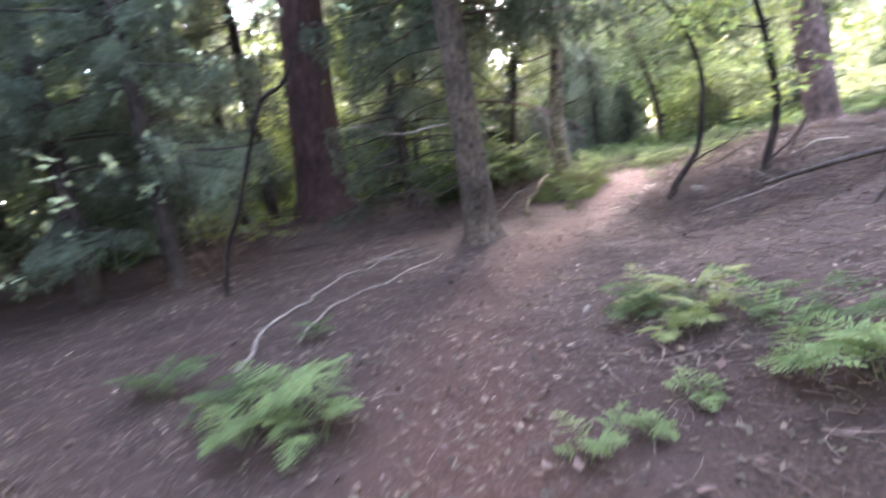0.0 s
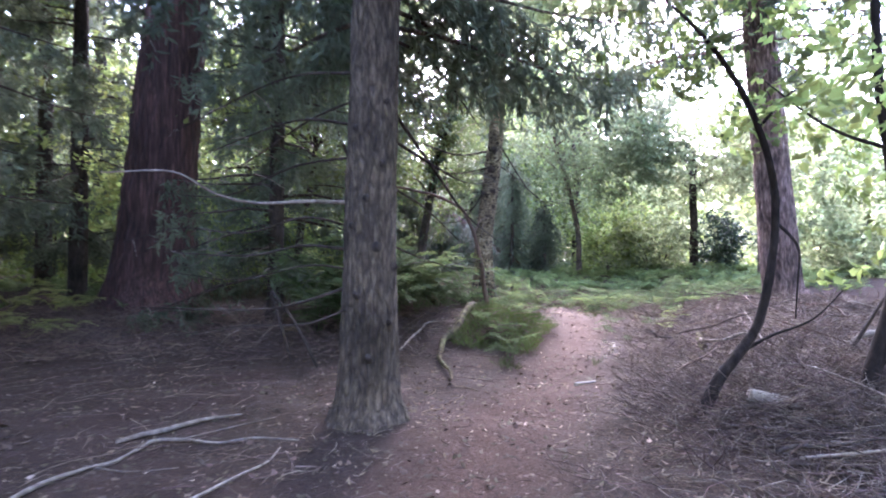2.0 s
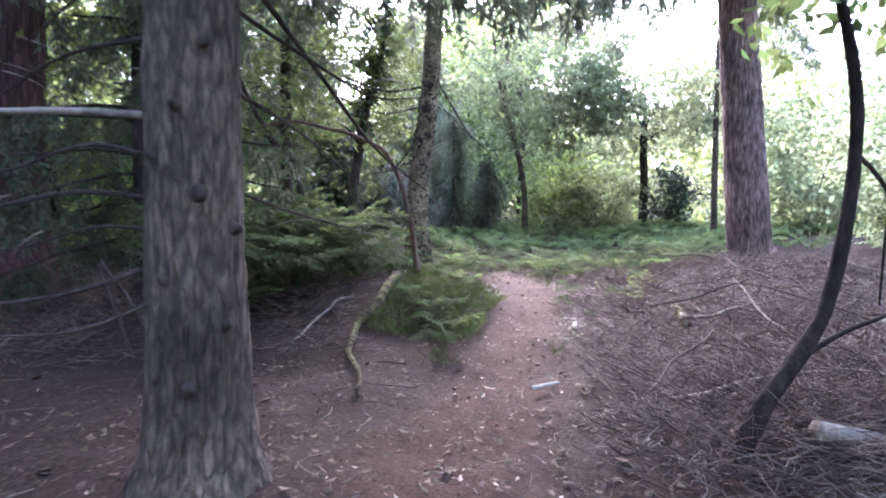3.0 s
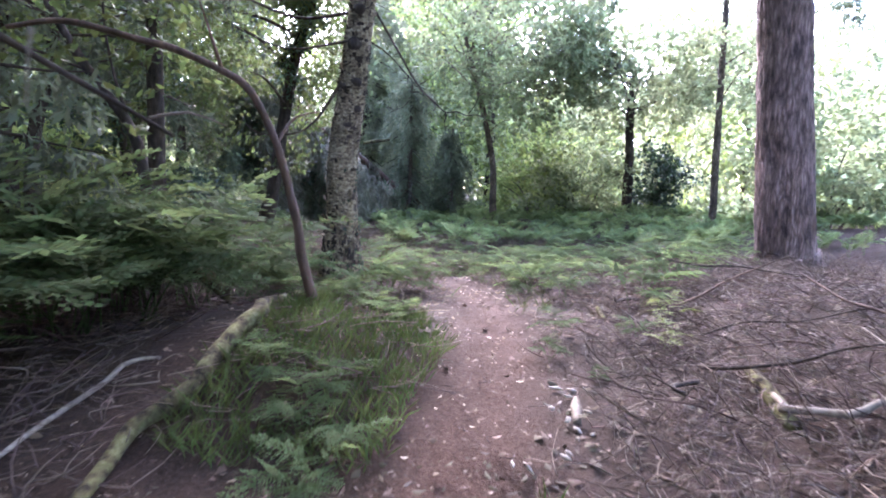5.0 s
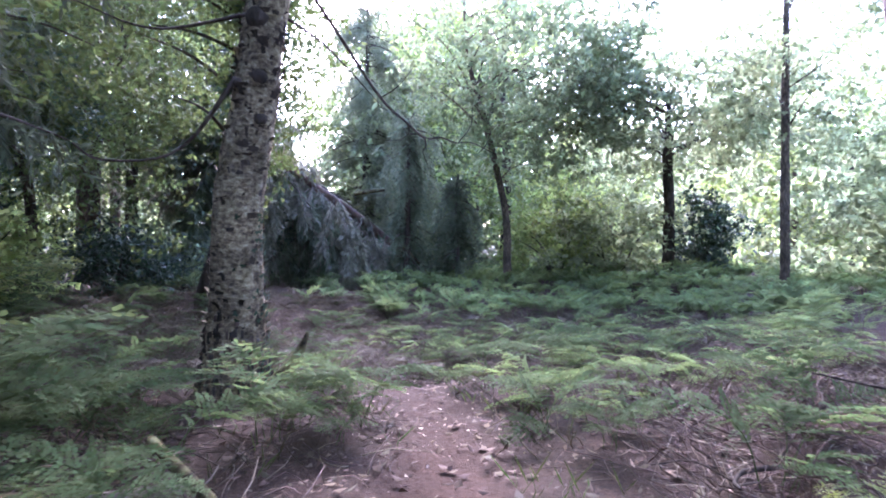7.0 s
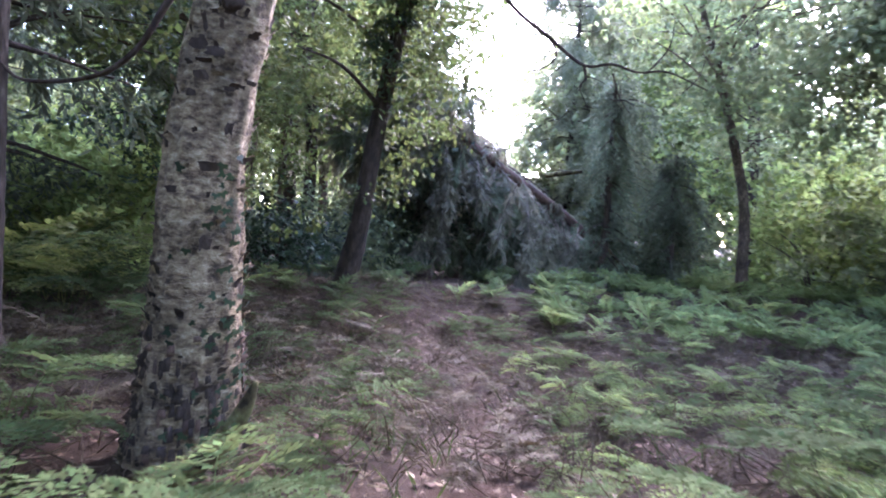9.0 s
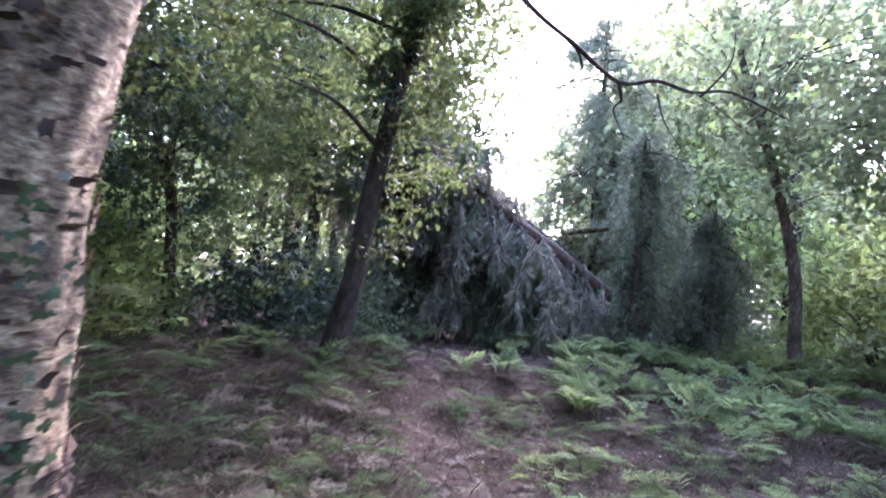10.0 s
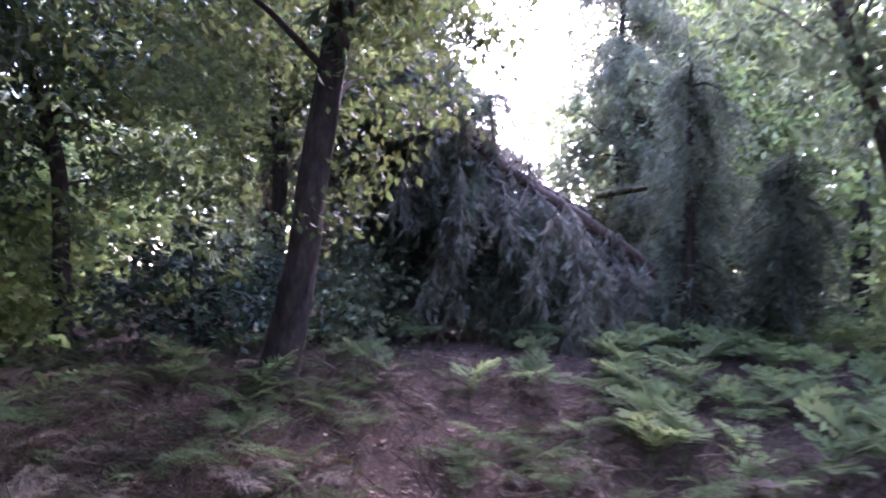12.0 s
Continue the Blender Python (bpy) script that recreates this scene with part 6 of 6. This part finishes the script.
stick("bleached curved branch in the brushwood", on_floor([(4.42, 8.88), (4.36, 8.72), (4.5, 8.52), (4.72, 8.42)], 0.08), [0.014, 0.022, 0.02, 0.012], DEAD_WOOD, 9, seed=10)
stick("pale broken piece of wood by the path", on_floor([(2.96, 7.08), (3.02, 7.16), (3.08, 7.28)], 0.02), [0.012, 0.024, 0.012], DEAD_WOOD, 8, "wood_chunk", "wood", 11)
stick("pale broken piece of wood on the path's edge", on_floor([(2.36, 7.75), (2.6, 7.82)], 0.02), [0.018, 0.012], PALE_WOOD, 8, "wood_chunk", "wood", 12)
for k in range(16):
    r = np.random.default_rng(600 + k)
    x, y = np.interp(k, [0, 8, 15], [3.62, 3.4, 3.05]) + r.normal(0, 0.08), 9.6 - 0.055 * k + r.normal(0, 0.05)
    a, ln = r.uniform(0, 3.1), r.uniform(0.03, 0.09)
    stick("flake of pale rotten wood at the path's edge", on_floor([(x, y), (x + 0.5 * ln * math.cos(a), y + 0.5 * ln * math.sin(a)), (x + ln * math.cos(a), y + ln * math.sin(a))], 0.012), [0.004, r.uniform(0.008, 0.016), 0.004], PALE_WOOD, 6, "wood_chunk", "wood", k)
stick("grey log stub in the brushwood", [(2.9, 6.05, 0.12), (3.2, 5.95, 0.06)], [0.045, 0.05], DEAD_WOOD, 10, "log", "log", 13)
stick("splintered pale stump wood beside the path", on_floor([(3.45, 9.2), (3.55, 9.38), (3.62, 9.5)], 0.0), [0.02, 0.035, 0.012], DEAD_WOOD, 9, "wood_chunk", "wood", 14)
stick("dead pole leaning under the spruces", [(-0.1, 8.6, -0.15), (-0.35, 8.75, 0.3), (-0.6, 8.9, 0.62)], [0.018, 0.015, 0.012], DARK_BARK, 7, "pole", "dead branch", 15)
stick("dead pole leaning under the spruces", [(-0.38, 8.85, -0.15), (-0.5, 8.87, 0.25), (-0.62, 8.9, 0.6)], [0.018, 0.015, 0.012], DARK_BARK, 7, "pole", "dead branch", 16)
stick("curved mossy strip of wood leaning at the birch's foot", [(2.84, 12.9, -0.02), (2.93, 12.89, 0.05), (3.03, 12.88, 0.14), (3.14, 12.88, 0.25), (3.21, 12.88, 0.36), (3.25, 12.88, 0.47)], [0.03, 0.04, 0.044, 0.04, 0.03, 0.01], MOSSY_BARK, 9, seed=17)
stick("long bare branch lying across the bank", [(3.02, 4.68, 0.22), (3.85, 4.63, 0.34), (4.8, 4.6, 0.4), (6.0, 4.55, 0.5)], [0.02, 0.03, 0.034, 0.04], DARK_BARK, 8, seed=18)
stick("rotten brown branch beside the yellow ferns", on_floor([(1.6, 3.4), (1.75, 3.3), (1.95, 3.12), (2.2, 3.0)], 0.02), [0.012, 0.017, 0.015, 0.008], RUST_WOOD, 8, seed=21)
stick("pale broken piece of wood among the ferns", on_floor([(0.88, 3.1), (0.92, 3.2), (0.95, 3.3)], 0.015), [0.012, 0.022, 0.01], DEAD_WOOD, 8, "wood_chunk", "wood", 22)
stick("thin dead branch sticking out of the brushwood", [(4.7, 5.2, -0.02), (5.0, 5.15, 0.3), (5.15, 5.1, 0.75)], [0.018, 0.014, 0.008], DARK_BARK, 7, seed=23, side_twigs=[[(5.0, 5.15, 0.3), (5.25, 5.1, 0.4), (5.4, 5.0, 0.35)]])
stick("crooked dead branch sticking out of the brushwood", [(4.0, 4.6, -0.1), (4.15, 4.5, 0.25), (4.45, 4.4, 0.45), (4.9, 4.3, 0.5)], [0.02, 0.018, 0.014, 0.008], DARK_BARK, 7, seed=24)
stick("dry branch standing up from the brushwood heap", [(4.45, 6.9, 0.1), (4.6, 6.85, 0.4), (4.8, 6.8, 0.75)], [0.02, 0.016, 0.01], DARK_BARK, 7, seed=25)
stick("grey hooked branch on the brushwood heap", [(5.0, 7.4, 0.2), (5.2, 7.35, 0.32), (5.6, 7.3, 0.3)], [0.025, 0.03, 0.022], DEAD_WOOD, 8, seed=26)
stick("dead leaning branch with hanging twigs beside the path", [(4.7, 2.2, -0.05), (4.0, 2.35, 0.8), (3.4, 2.5, 1.12), (3.05, 2.58, 1.2), (2.74, 2.64, 1.2)], [0.03, 0.026, 0.024, 0.022, 0.02], DARK_BARK, 9, seed=31, side_twigs=[[(3.05, 2.58, 1.2), (3.0, 2.6, 0.9), (2.95, 2.62, 0.6), (2.97, 2.6, 0.3)], [(2.85, 2.62, 1.2), (2.8, 2.65, 0.85), (2.7, 2.7, 0.5)], [(3.4, 2.5, 1.12), (3.3, 2.5, 0.7), (3.35, 2.5, 0.2)]])
stick("thin dead branch leaning on the brushwood", [(3.4, 3.9, -0.1), (3.75, 3.95, 0.25), (4.1, 4.0, 0.62)], [0.016, 0.014, 0.008], DARK_BARK, 7, seed=32, side_twigs=[[(3.75, 3.95, 0.25), (3.95, 3.9, 0.2), (4.2, 3.85, 0.28)]])
stick("crooked grey branch across the litter", [(2.9, 3.3, -0.15), (3.2, 3.2, 0.0), (3.6, 3.15, 0.05), (4.1, 3.0, 0.2)], [0.016, 0.018, 0.016, 0.01], DEAD_WOOD, 7, seed=33)
# loose dead branches lying over the brushwood
r = np.random.default_rng(700)
laid = 0
while laid < 56:
    x, y, a, ln = r.uniform(2.4, 8.0), r.uniform(4.8, 11.6), r.uniform(0, 6.283), r.uniform(0.5, 1.4)
    if x < np.interp(y, [4.6, 5.5, 6.5, 8, 9.5, 11, 12.5], [2.5, 2.3, 2.45, 3.25, 4.05, 4.8, 5.5]):
        continue
    d = np.array([math.cos(a), math.sin(a)])
    ends = [np.array([x, y]) + d * ln * k / 4 + r.normal(0, 0.035, 2) for k in range(5)]
    if min(np.interp(e[1], [4.6, 6.5, 8, 9.5, 11, 12.5], [2.2, 2.2, 3.0, 3.8, 4.5, 5.2]) - e[0] for e in ends) > -0.05 or any(e[0] < np.interp(e[1], [4.6, 6.5, 8, 9.5, 11, 12.5], [2.1, 2.2, 3.0, 3.8, 4.5, 5.2]) for e in ends):
        continue
    up = r.uniform(0.0, 0.28)
    line = [(e[0], e[1], floor_z(e[0], e[1]) + 0.05 + up * k / 4) for k, e in enumerate(ends)]
    rr = r.uniform(0.006, 0.018)
    fork = [line[2], (line[2][0] + 0.16 * d[1], line[2][1] - 0.16 * d[0], line[2][2] + 0.05), (line[2][0] + 0.3 * d[1] + 0.1 * d[0], line[2][1] - 0.3 * d[0] + 0.1 * d[1], line[2][2] + 0.03)]
    stick("thin dead branch lying over the brushwood", line, [rr, rr * 0.9, rr * 0.75, rr * 0.6, rr * 0.35], DEAD_WOOD if laid % 3 == 0 else (RUST_WOOD if laid % 3 == 1 else DARK_BARK), 6, "branch", "dead branch", laid * 1.7, side_twigs=[fork])
    laid += 1
